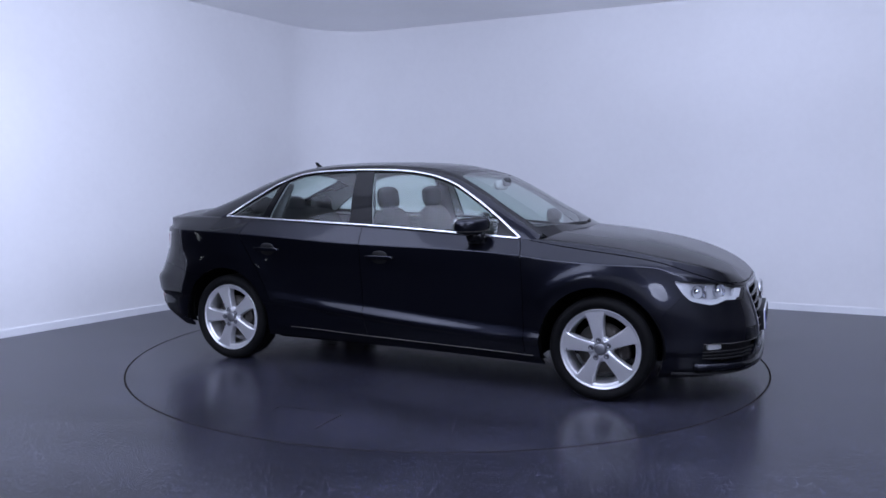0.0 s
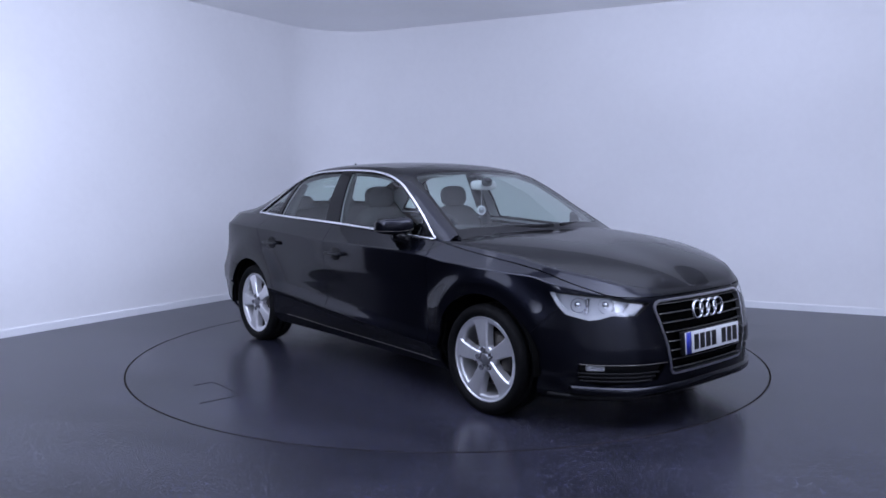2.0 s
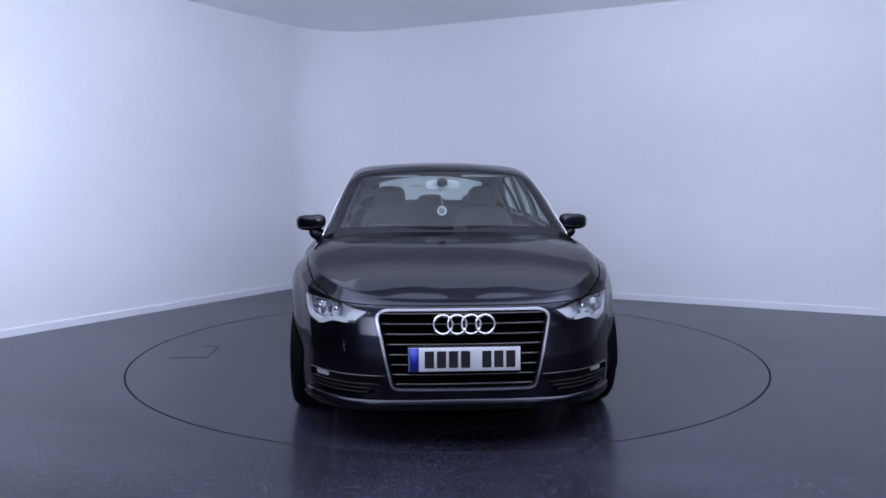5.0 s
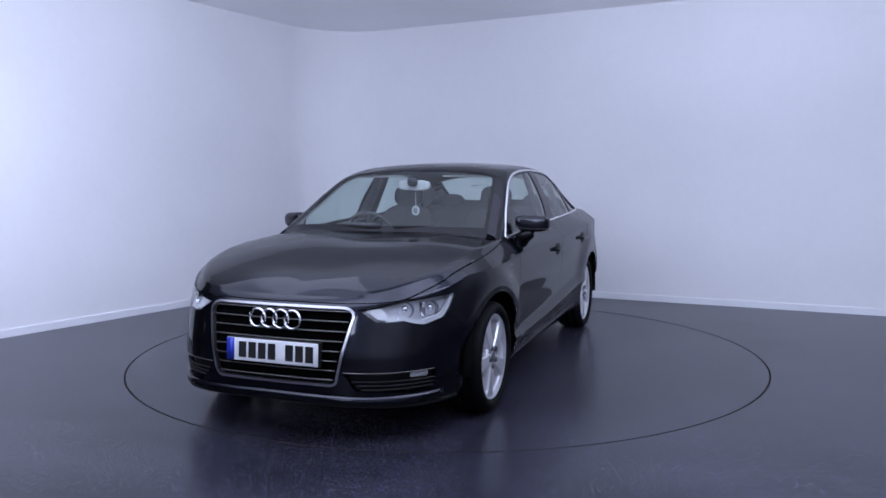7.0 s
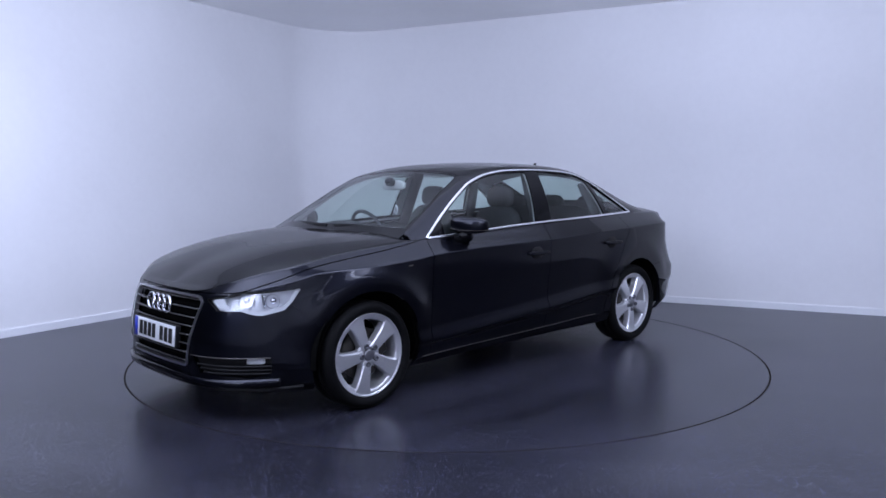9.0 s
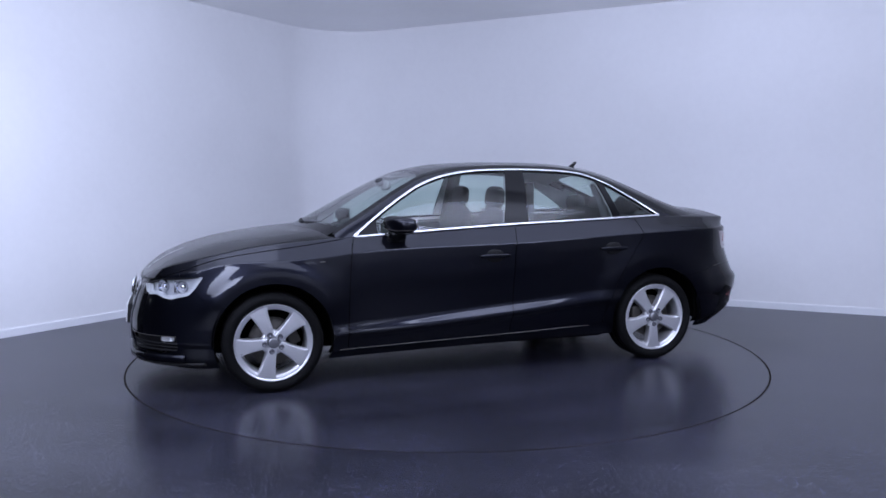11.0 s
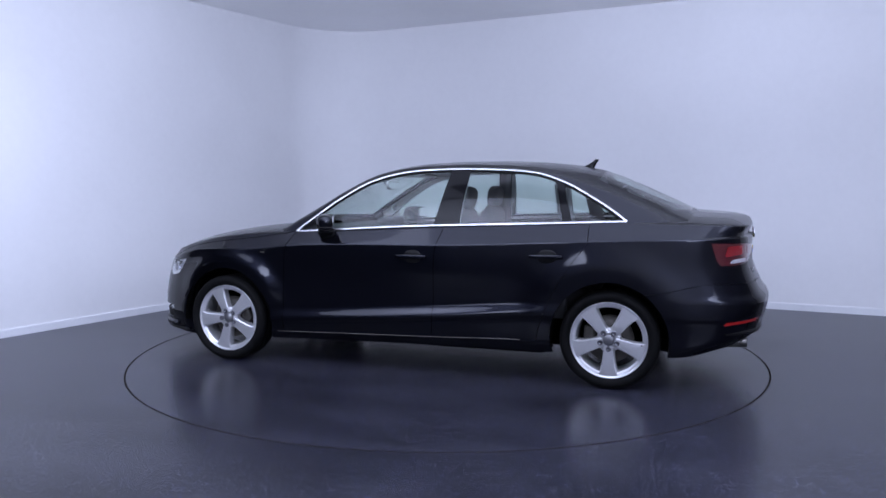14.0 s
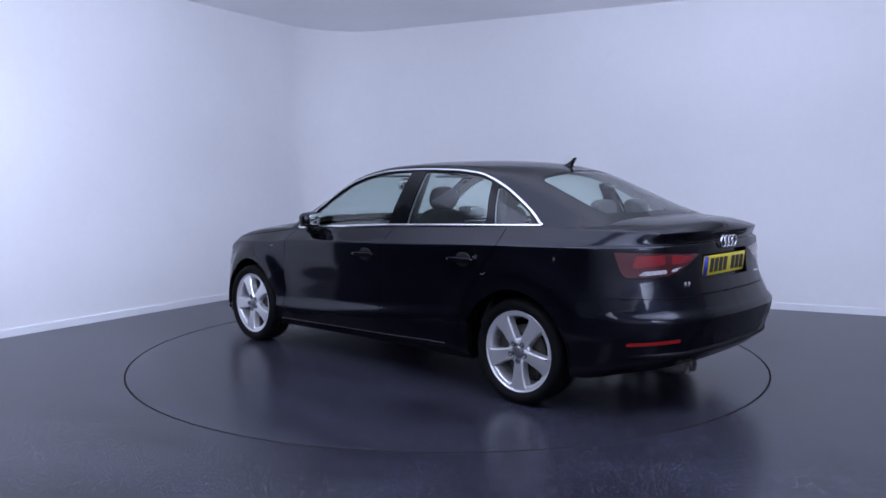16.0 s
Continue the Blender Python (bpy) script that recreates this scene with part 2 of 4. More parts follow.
def joined(*bms):
    out = bmesh.new()
    for b in bms:
        me = bpy.data.meshes.new("piece")
        b.to_mesh(me)
        b.free()
        out.from_mesh(me)
        bpy.data.meshes.remove(me)
    return out


# ---- cutting panels out of the skin ----
def grid_faces(g, flip=False):
    r, c = g.shape[:2]
    fs = []
    for i in range(r - 1):
        for j in range(c - 1):
            q = (i * c + j, i * c + j + 1, (i + 1) * c + j + 1, (i + 1) * c + j)
            fs.append(q[::-1] if flip else q)
    return g.reshape(-1, 3), fs


def cut(skin, f):
    """Splits a skin along f = 0 into the side with f > 0 and the side with f < 0."""
    P, F = skin
    if not F:
        return skin, skin
    val = f(P)
    extra, made, pos, neg = [], {}, [], []

    def cross(a, b):
        key = (a, b) if a < b else (b, a)
        if key not in made:
            t = val[a] / (val[a] - val[b])
            made[key] = len(P) + len(extra)
            extra.append(P[a] + (P[b] - P[a]) * t)
        return made[key]
    sign = val > 0
    for q in F:
        s = [sign[i] for i in q]
        if all(s):
            pos.append(q)
        elif not any(s):
            neg.append(q)
        else:
            p, n = [], []
            for a, b in zip(q, q[1:] + q[:1]):
                (p if sign[a] else n).append(a)
                if sign[a] != sign[b]:
                    c = cross(a, b)
                    p.append(c)
                    n.append(c)
            if len(p) > 2:
                pos.append(tuple(p))
            if len(n) > 2:
                neg.append(tuple(n))
    Q = np.concatenate([P, np.array(extra)]) if extra else P
    return (Q, pos), (Q, neg)


def inside(poly, axes):
    """Signed distance to a closed outline, positive inside; axes picks the two coordinates from points."""
    poly = np.array(poly, float)

    def f(P):
        q = np.stack(axes(P), -1)
        d, odd = np.full(len(q), 1e9), np.zeros(len(q), bool)
        for a, b in zip(poly, np.roll(poly, -1, 0)):
            e = b - a
            t = np.clip(((q - a) @ e) / (e @ e), 0, 1)
            d = np.minimum(d, np.hypot(*(q - a - t[:, None] * e).T))
            with np.errstate(divide="ignore", invalid="ignore"):
                hit = ((a[1] > q[:, 1]) != (b[1] > q[:, 1])) & (q[:, 0] < (b[0] - a[0]) * (q[:, 1] - a[1]) / (b[1] - a[1]) + a[0])
            odd ^= hit
        return np.where(odd, d, -d)
    return f


def compact(skin):
    P, F = skin
    used = sorted({i for q in F for i in q})
    m = {i: k for k, i in enumerate(used)}
    return P[used], [tuple(m[i] for i in q) for q in F]


def merged(*skins):
    P, F, n = [], [], 0
    for p, f in skins:
        if f:
            P.append(p)
            F += [tuple(i + n for i in q) for q in f]
            n += len(p)
    return np.concatenate(P), F


def mirrored(skin):
    P, F = skin
    return P * np.array([1, -1, 1]), [q[::-1] for q in F]


def panel(name, skin, mat, parent, label="", depth=0.012, sink=0.0, both=False, weld=1e-4):
    """A panel of the skin as a mesh, its rim folded inwards by depth; sink moves it in; both adds its mirror half."""
    P, F = compact(skin)
    if not F:
        return None
    if both:
        P, F = merged((P, F), mirrored((P, F)))
    bm = from_lists([tuple(p) for p in P], F)
    bmesh.ops.remove_doubles(bm, verts=bm.verts, dist=weld)
    bmesh.ops.dissolve_degenerate(bm, dist=1e-5, edges=bm.edges)
    bm.normal_update()
    if sink:
        for v, n in [(v, v.normal.copy()) for v in bm.verts]:
            v.co -= n * sink
        bm.normal_update()
    if depth:
        rim = [e for e in bm.edges if e.is_boundary]
        inner, outer = {}, {}
        for e in rim:
            for v in e.verts:
                if v not in inner:
                    inner[v] = v.co - v.normal * depth
                    outer[v] = v.co.copy()
        faces = [[tuple(outer[e.verts[0]]), tuple(outer[e.verts[1]]), tuple(inner[e.verts[1]]), tuple(inner[e.verts[0]])] for e in rim]
        for q in faces:
            bm.faces.new([bm.verts.new(p) for p in q])
    return part(name, bm, mat, parent, label)
# ---- the studio ----
ROOM_H = 3.05
LEFT_P, LEFT_D = Vector((-2.767, 1.82)), Vector((0.521, 0.8536)).normalized()
RIGHT_P, RIGHT_D = Vector((2.776, 2.029)), Vector((0.9016, -0.4326)).normalized()
CORNER_R = 0.85


def corner_path():
    """Plan of the lit walls: along the left wall, round the coved corner, along the right wall."""
    a, b, c, d = LEFT_D.x, -RIGHT_D.x, LEFT_D.y, -RIGHT_D.y
    r = RIGHT_P - LEFT_P
    k = (r.x * d - b * r.y) / (a * d - b * c)
    corner = LEFT_P + LEFT_D * k
    ang = math.acos(max(-1, min(1, LEFT_D.dot(RIGHT_D))))
    cut_len = CORNER_R * math.tan(ang / 2)
    s, e = corner - LEFT_D * cut_len, corner + RIGHT_D * cut_len
    n = Vector((LEFT_D.y, -LEFT_D.x))
    centre = s + n * CORNER_R
    a0 = math.atan2(*(s - centre).yx)
    pts = [LEFT_P - LEFT_D * 2.2, s]
    for i in range(1, 24):
        q = a0 - ang * i / 24
        pts.append(centre + Vector((math.cos(q), math.sin(q))) * CORNER_R)
    pts += [e, RIGHT_P + RIGHT_D * 7.0]
    return pts


def wall_strip(name, pts, z0, z1, thick, mat, kind="structure", inward=0.0, label=""):
    """An upright wall along a plan line (room on its right hand), with thickness on the far side."""
    n = len(pts)
    nor = []
    for i in range(n):
        d = (pts[min(i + 1, n - 1)] - pts[max(i - 1, 0)]).normalized()
        nor.append(Vector((d.y, -d.x)))
    inner = [p + q * inward for p, q in zip(pts, nor)]
    outer = [p - q * thick for p, q in zip(pts, nor)]
    P = [(p.x, p.y, z0) for p in inner] + [(p.x, p.y, z1) for p in inner] + [(p.x, p.y, z1) for p in outer] + [(p.x, p.y, z0) for p in outer]
    F = []
    for i in range(n - 1):
        for a, b in ((0, 1), (1, 2), (2, 3), (3, 0)):
            F.append((a * n + i, a * n + i + 1, b * n + i + 1, b * n + i))
    F += [(0, n, 2 * n, 3 * n), (n - 1, 4 * n - 1, 3 * n - 1, 2 * n - 1)]
    bm = from_lists(P, F)
    bmesh.ops.recalc_face_normals(bm, faces=bm.faces)
    ob = part(name, bm, mat, None, "", smooth=False)
    for f in ob.data.polygons:
        f.use_smooth = abs(f.normal.z) < .5
    ob.data.set_sharp_from_angle(angle=radians(40))
    return tagged(ob, label=label, kind=kind)


PATH = corner_path()
wall_strip("wall_north", PATH, -0.05, ROOM_H + 0.02, 0.15, WALL, label="white painted studio wall with coved corner")
wall_strip("baseboard", PATH, 0.0, 0.060, 0.0, BASEBOARD, inward=0.016, label="low white baseboard along studio wall")
wall_strip("trim", PATH, 0.060, 0.067, 0.0, WALL, inward=0.011, label="rounded white top edge of baseboard")
PL, PR = PATH[0], PATH[-1]
# black wall added in place of the dark opening on the left
wall_strip("wall_west", [Vector((-3.98, -9.0)) + Vector((-3.5, 0)), Vector((-7.5, -1.2)), PL + Vector((-.02, -0.03))], -0.05, ROOM_H + .02, 0.15, DARK_WALL, label="unseen black wall standing in for the unlit side of the studio")
wall_strip("wall_east", [PR + Vector((0.03, 0)), Vector((9.6, -4.5)), Vector((9.0, -9.0))], -0.05, ROOM_H + .02, 0.15, WALL, label="white painted studio wall")
wall_strip("wall_south", [Vector((9.0, -9.03)), Vector((-6.2, -9.03))], -0.05, ROOM_H + .02, 0.15, GREY_WALL, label="grey painted wall behind the camera")
# black end of the back wall, added for the darkness there
wall_strip("wall_south_dark", [Vector((-6.21, -9.03)), Vector((-7.5, -9.03))], -0.05, ROOM_H + .02, 0.15, DARK_WALL, label="unseen black wall standing in for the dark behind the camera")


def build_strip_light(at, turn):
    """A small wall lamp with two short tubes."""
    lamp = part("strip_light", slab(.05, .26, .20, (0, 0, 0), .01), DARK_WALL)
    tagged(lamp, label="small twin tube lamp on the black west wall", category="wall lamp")
    for z in (-.06, .06):
        part("lamp_tube", slab(.03, .22, .028, (.035, 0, z), .012), TUBE, lamp, "glowing white tube")
    lamp.matrix_basis = Matrix.Translation(at) @ pose(0, 0, 0, 0, 0, turn)
    return lamp


for y in (-5.2, -1.5):
    build_strip_light((-7.42, y, 1.0), 0)

RING_R = 2.24


def ring_plate(r0, r1, z0, z1, n=160):
    pts, fs = [], []
    for i in range(n):
        a = 2 * math.pi * i / n
        for r, z in ((r0, z1), (r1, z1), (r1, z0), (r0, z0)):
            pts.append((r * math.cos(a), r * math.sin(a), z))
    for i in range(n):
        j = (i + 1) % n
        for q in range(4):
            w = (q + 1) % 4
            fs.append((i * 4 + q, j * 4 + q, j * 4 + w, i * 4 + w))
    return from_lists(pts, fs)


def floor_sheet():
    """Floor with a round opening for the turntable."""
    n = 160
    pts = [((RING_R + .006) * math.cos(2 * math.pi * i / n), (RING_R + .006) * math.sin(2 * math.pi * i / n), 0) for i in range(n)]
    pts += [(14 * math.cos(2 * math.pi * i / n), 14 * math.sin(2 * math.pi * i / n), 0) for i in range(n)]
    fs = [(i, n + i, n + (i + 1) % n, (i + 1) % n) for i in range(n)]
    return from_lists(pts, fs)


tagged(part("floor", floor_sheet(), FLOOR, None, "", False), label="dark speckled vinyl studio floor", kind="structure")
tagged(part("floor_pit", slab(4.8, 4.8, .05, (0, 0, -.06)), GROOVE, None, "", False), label="black turntable pit under the floor", kind="structure")
cl = slab(30, 30, .1, (0, 0, ROOM_H + .05))
tagged(part("ceiling", cl, CEILING, None, "", False), label="flat white studio ceiling", kind="structure")


def build_turntable():
    base = new("turntable")
    tagged(base, label="round flush turntable of dark speckled vinyl carrying car", category="turntable")
    part("disc", lathe([(0, 0), (RING_R - .006, 0), (RING_R - .006, -.03), (0, -.03)], 160, "Z"), FLOOR, base, smooth=False)
    part("rim", ring_plate(RING_R - .003, RING_R + .003, -.03, .0012), GROOVE, base, "thin black rubber edge")
    # a flush access hatch, known by its dark joints
    part("hatch_joint", slab(.007, .262, .002, (.148, -1.865, .0006)), GROOVE, base)
    part("hatch_joint", slab(.40, .003, .002, (-.05, -1.735, .0006)), GROOVE, base)
    part("hatch_joint", slab(.004, .12, .002, (-.25, -1.80, .0006)), GROOVE, base)
    return base
# ---- the car's skin: smooth surfaces from a few design curves ----
def spline(pts):
    """A smooth curve y(x) through a few points, without overshoot."""
    p = np.array(sorted(pts), float)
    x, y = p[:, 0], p[:, 1]
    h, d = np.diff(x), np.diff(y) / np.diff(x)
    m = np.zeros(len(x))
    m[0], m[-1] = d[0], d[-1]
    for i in range(1, len(x) - 1):
        if d[i - 1] * d[i] > 0:
            a, b = 2 * h[i] + h[i - 1], h[i] + 2 * h[i - 1]
            m[i] = (a + b) / (a / d[i - 1] + b / d[i])

    def at(q):
        q = np.clip(np.asarray(q, float), x[0], x[-1])
        i = np.clip(np.searchsorted(x, q) - 1, 0, len(x) - 2)
        t = (q - x[i]) / h[i]
        return ((1 + 2 * t) * (1 - t) ** 2 * y[i] + t * (1 - t) ** 2 * h[i] * m[i]
                + t * t * (3 - 2 * t) * y[i + 1] + t * t * (t - 1) * h[i] * m[i + 1])
    return at


# plan outline of the lower body, from the nose round the flank to the tail
PLAN_X = [0, -0.006, -0.03, -0.10, -0.24, -0.43, 1.35, 0.9, 0.3, -0.3, -0.9, -1.35, -1.72, 0.25, 0.09, 0.03, 0.006, 0]
PLAN_Y = [0, 0.22, 0.42, 0.58, 0.715, 0.803, 0.865, 0.885, 0.893, 0.895, 0.89, 0.88, 0.85, 0.778, 0.625, 0.43, 0.2, 0]
# heights of the feature lines along the car
Z_BOTTOM = spline([(2.15, .18), (1.9, .16), (1.6, .15), (.95, .175), (-.94, .205), (-1.7, .215), (-2.0, .27), (-2.2, .30)])
Z_SILL = spline([(2.15, .215), (1.9, .20), (.95, .225), (-.25, .255), (-.78, .273), (-1.7, .28), (-2.2, .36)])
Z_CREASE = spline([(2.15, .34), (1.7, .31), (.91, .325), (-.22, .395), (-.93, .448), (-1.7, .46), (-2.2, .46)])
Z_MID = spline([(2.15, .49), (0, .56), (-2.2, .60)])
Z_UPPER = spline([(2.1, .59), (1.6, .67), (0, .70), (-1.4, .76), (-2.2, .76)])
Z_TORNADO = spline([(2.1, .655), (1.9, .70), (1.72, .742), (1.6, .772), (1.0, .802), (.85, .82), (.47, .841), (-.25, .854), (-1.15, .893), (-1.8, .912), (-2.15, .92)])
Z_BELT = spline([(2.05, .695), (1.9, .755), (1.72, .802), (1.4, .867), (1.0, .903), (.81, .912), (-.25, .963), (-1.17, .997), (-1.4, 1.002), (-1.8, .995), (-2.0, .987), (-2.14, .982)])
DY_BELT = spline([(2.1, -.02), (1.8, -.06), (1.4, -.092), (.8, -.115), (-.25, -.108), (-1.2, -.125), (-1.5, -.14), (-1.9, -.10), (-2.15, -.03)])
LINES = [  # height, inset of the flank, nose and tail on the middle line
    (Z_BOTTOM, -.085, 2.125, -2.13), (Z_SILL, -.045, 2.148, -2.20), (lambda x: Z_CREASE(x) - .035, -.020, 2.154, -2.225),
    (Z_CREASE, 0, 2.158, -2.236), (lambda x: Z_CREASE(x) + .075, -.026, 2.156, -2.250), (Z_MID, -.021, 2.142, -2.212),
    (Z_UPPER, -.007, 2.115, -2.15), (Z_TORNADO, -.009, 2.085, -2.138), (lambda x: Z_TORNADO(x) + .010, -.018, 2.078, -2.120), (Z_BELT, None, 2.045, -2.143)]
LEVEL = [0, .06, .14, .20, .29, .42, .60, .80, .83, 1.0]
WHEEL_X, WHEEL_Z, ARCH_F, ARCH_R = 1.3185, .305, .352, .352


def flank(n_side=16, n_level=60):
    """Half of the lower body as a grid of points, rows by level."""
    n = len(PLAN_X)
    near_n = np.array([1, 1, 1, 1, 1, .7] + [0] * 12)
    near_r = np.array([0] * 12 + [.3, 1, 1, 1, 1, 1])
    rows = []
    for zf, dy, nose, tail in LINES:
        x = np.array(PLAN_X) + np.where(near_n > .9, nose, 0) + np.where(near_r > .9, tail, 0)
        x[5] = 1.69 + .5 * (nose - 2.1)
        x[12] += .3 * (tail + 2.18)
        if dy is None:
            inset = DY_BELT(x)
        else:
            door = np.clip((1.06 - np.abs(x)) / .3, 0, 1)
            inset = dy * door + (1 - door) * {-.020: -.008, -.026: -.004, -.021: -.005, -.045: -.018, -.085: -.05}.get(dy, dy)
        y = np.array(PLAN_Y) + inset * np.clip(np.array(PLAN_Y) / .8, 0, 1) ** 2
        i = np.arange(n)
        s = np.linspace(0, n - 1, (n - 1) * n_side + 1)
        X, Y = smooth_line(i, x, s), smooth_line(i, y, s)
        Y[0] = Y[-1] = 0
        rows.append(np.c_[X, Y, zf(X)])
    rows = np.array(rows)
    v = np.linspace(0, 1, n_level + 1)
    v = np.sort(np.concatenate([v, LEVEL[1:-1]]))
    v = v[np.concatenate([[True], np.diff(v) > 1e-6])]
    out = np.empty((len(v), rows.shape[1], 3))
    for j in range(rows.shape[1]):
        for c in range(3):
            out[:, j, c] = spline(list(zip(LEVEL, rows[:, j, c])))(v)
    # the wheel arches swell a little
    for wx, r0 in ((WHEEL_X, ARCH_F), (-WHEEL_X, ARCH_R)):
        r = np.hypot(out[..., 0] - wx, out[..., 2] - WHEEL_Z)
        top = np.clip(((out[..., 2] - WHEEL_Z) / r - .15) / .5, 0, 1)
        d = r - r0 - (.045 if wx > 0 else .075)
        bulge = np.exp(-(np.maximum(d, 0) / (.085 if wx > 0 else .115)) ** 2 - (np.minimum(d, 0) / .2) ** 2)
        out[..., 1] += np.where(out[..., 1] > .5, (.006 + (.030 if wx > 0 else .017) * top * top * (3 - 2 * top)) * bulge, 0)
    return out, v


def smooth_line(i, y, s):
    """Catmull-Rom through evenly numbered points."""
    k = np.clip(np.floor(s).astype(int), 0, len(i) - 2)
    t = s - k
    p = np.concatenate([[2 * y[0] - y[1]], y, [2 * y[-1] - y[-2]]])
    a, b, c, d = p[k], p[k + 1], p[k + 2], p[k + 3]
    return .5 * (2 * b + (c - a) * t + (2 * a - 5 * b + 4 * c - d) * t ** 2 + (3 * b - a - 3 * c + d) * t ** 3)


HOOD_Z = spline([(2.045, .695), (1.98, .745), (1.9, .789), (1.72, .850), (1.52, .896), (1.32, .924), (1.12, .946), (.9, .967), (.7, .977)])
BOOT_Z = spline([(-1.5, 1.07), (-1.75, 1.062), (-1.9, 1.053), (-2.02, 1.045), (-2.09, 1.034), (-2.125, 1.018), (-2.143, .982)])


def deck(edge, zc, cx, power=3.0, n=26):
    """A crowned panel from the belt edge to the middle line; cx gives the x of the middle for each edge point."""
    w = np.linspace(0, 1, n)
    out = np.empty((len(edge), n, 3))
    for k, e in enumerate(edge):
        x = cx[k] + (e[0] - cx[k]) * w ** 2
        out[k, :, 0], out[k, :, 1] = x, e[1] * w
        out[k, :, 2] = e[2] + (zc(cx[k]) - e[2]) * (1 - w ** power)
    return out


ROOF_Z = spline([(1.12, .925), (1.023, .977), (.767, 1.114), (.555, 1.224), (.344, 1.314), (.22, 1.353), (.10, 1.376), (-.076, 1.389), (-.286, 1.396), (-.495, 1.396), (-.705, 1.39),
                 (-.915, 1.374), (-1.083, 1.351), (-1.23, 1.315), (-1.4, 1.247), (-1.6, 1.157), (-1.8, 1.062), (-1.95, .99)])
RAIL_Z = spline([(1.12, .86), (1.0, .90), (.85, .982), (.68, 1.082), (.49, 1.198), (.30, 1.291), (.11, 1.334), (-.07, 1.352), (-.33, 1.359), (-.63, 1.35), (-.82, 1.33), (-1.0, 1.287),
                 (-1.19, 1.220), (-1.38, 1.148), (-1.6, 1.068), (-1.8, 1.01), (-1.95, .96)])
RAIL_Y = spline([(1.12, .745), (.85, .715), (.68, .685), (.49, .648), (.30, .615), (.11, .60), (-.33, .598), (-.8, .59), (-1.19, .585), (-1.4, .59), (-1.6, .60), (-1.8, .615), (-1.95, .62)])


def greenhouse(belt, n_x=240, n_side=22, n_top=34):
    """Half of the cabin's skin, belt to middle, in cross-sections along x."""
    xs = np.linspace(1.12, -1.95, n_x)
    order = np.argsort(belt[:, 0])
    out = np.empty((n_x, n_side + n_top, 3))
    for k, x in enumerate(xs):
        yb, zb = np.interp(x, belt[order, 0], belt[order, 1]), np.interp(x, belt[order, 0], belt[order, 2])
        yr, zr, zc = float(RAIL_Y(x)), float(RAIL_Z(x)), float(ROOF_Z(x))
        yb, zb = yb + .004, zb - .012
        zr = max(zr, zb + .004)
        zc = max(zc, zr + .002)
        t = np.linspace(0, 1, n_side, endpoint=False)
        side = np.c_[yb + (yr - yb) * t + .022 * np.sin(np.pi * t) * min(1, (zr - zb) / .3), zb + (zr - zb) * t]
        w = np.linspace(1, 0, n_top)
        top = np.c_[yr * w, zr + (zc - zr) * (1 - w ** 2.2)]
        line = np.concatenate([side, top])
        for _ in range(10):
            s = line.copy()
            s[1:-1] = (line[:-2] + 2 * line[1:-1] + line[2:]) / 4
            keep = np.exp(-((np.arange(len(line)) - n_side) / 7.0) ** 2)[:, None]
            line = line + (s - line) * keep
        out[k, :, 0], out[k, :, 1:] = x, line
    out[:, -1, 1] = 0
    return out


FLANK, LEVELS = flank()
BELT = FLANK[-1]
COWL = int(np.argmin(np.abs(BELT[:, 0] - .78) + (np.arange(len(BELT)) > len(BELT) / 2)))
TAIL = int(np.argmin(np.abs(BELT[:, 0] + 1.45)))
HOOD = deck(BELT[:COWL + 1], HOOD_Z, 2.045 + (.86 - 2.045) * np.linspace(0, 1, COWL + 1) ** 1.5)
BOOT = deck(BELT[TAIL:], BOOT_Z, -1.55 + (-2.143 + 1.55) * np.linspace(0, 1, len(BELT) - TAIL) ** .6)
CABIN = greenhouse(BELT)
# ---- the car ----
def nose_x(y, z, tail=False):
    """x of the skin at (y, z) on the nose or tail."""
    n = FLANK.shape[1]
    cols = slice(n - 80, n) if tail else slice(0, 80)
    xs, zs = [], []
    for row in FLANK[:, cols]:
        o = np.argsort(row[:, 1])
        xs.append(np.interp(abs(y), row[o, 1], row[o, 0]))
        zs.append(np.interp(abs(y), row[o, 1], row[o, 2]))
    return float(np.interp(z, zs, xs))


def cabin_y(x, z):
    """Half width of the cabin's side at (x, z)."""
    k = int(np.argmin(np.abs(CABIN[:, 0, 0] - x)))
    row = CABIN[k, :26]
    return float(np.interp(z, row[:, 2], row[:, 1]))


def flank_y(x, z):
    mid = FLANK[:, 64:-64]
    i = np.argmin((mid[..., 0] - x) ** 2 + (mid[..., 2] - z) ** 2)
    return float(mid.reshape(-1, 3)[i, 1])


front_pz = lambda P: (P[:, 0] - P[:, 1], P[:, 2])
rear_pz = lambda P: (-P[:, 0] - P[:, 1], P[:, 2])
yz = lambda P: (P[:, 1], P[:, 2])
xz = lambda P: (P[:, 0], P[:, 2])
xy = lambda P: (P[:, 0], P[:, 1])
HEADLIGHT = [(.925, .702), (.985, .632), (1.04, .592), (1.2, .567), (1.27, .573), (1.36, .592), (1.54, .585), (1.65, .645), (1.33, .688)]
HEADLIGHT_LOW = [(.925, .72), (.985, .632), (1.04, .592), (1.2, .567), (1.27, .573), (1.36, .592), (1.46, .588)]
GRILLE = [(-.1, .657), (.36, .657), (.392, .648), (.412, .628), (.414, .605), (.347, .306), (.334, .287), (.312, .279), (-.1, .279)]
INTAKE = [(1.13, .352), (1.76, .345), (1.69, .262), (1.30, .246), (1.13, .264)]
TAILLIGHT = [(1.115, .893), (1.165, .785), (1.20, .758), (1.32, .757), (1.53, .767), (1.62, .783), (1.73, .822), (1.83, .869), (1.49, .886)]
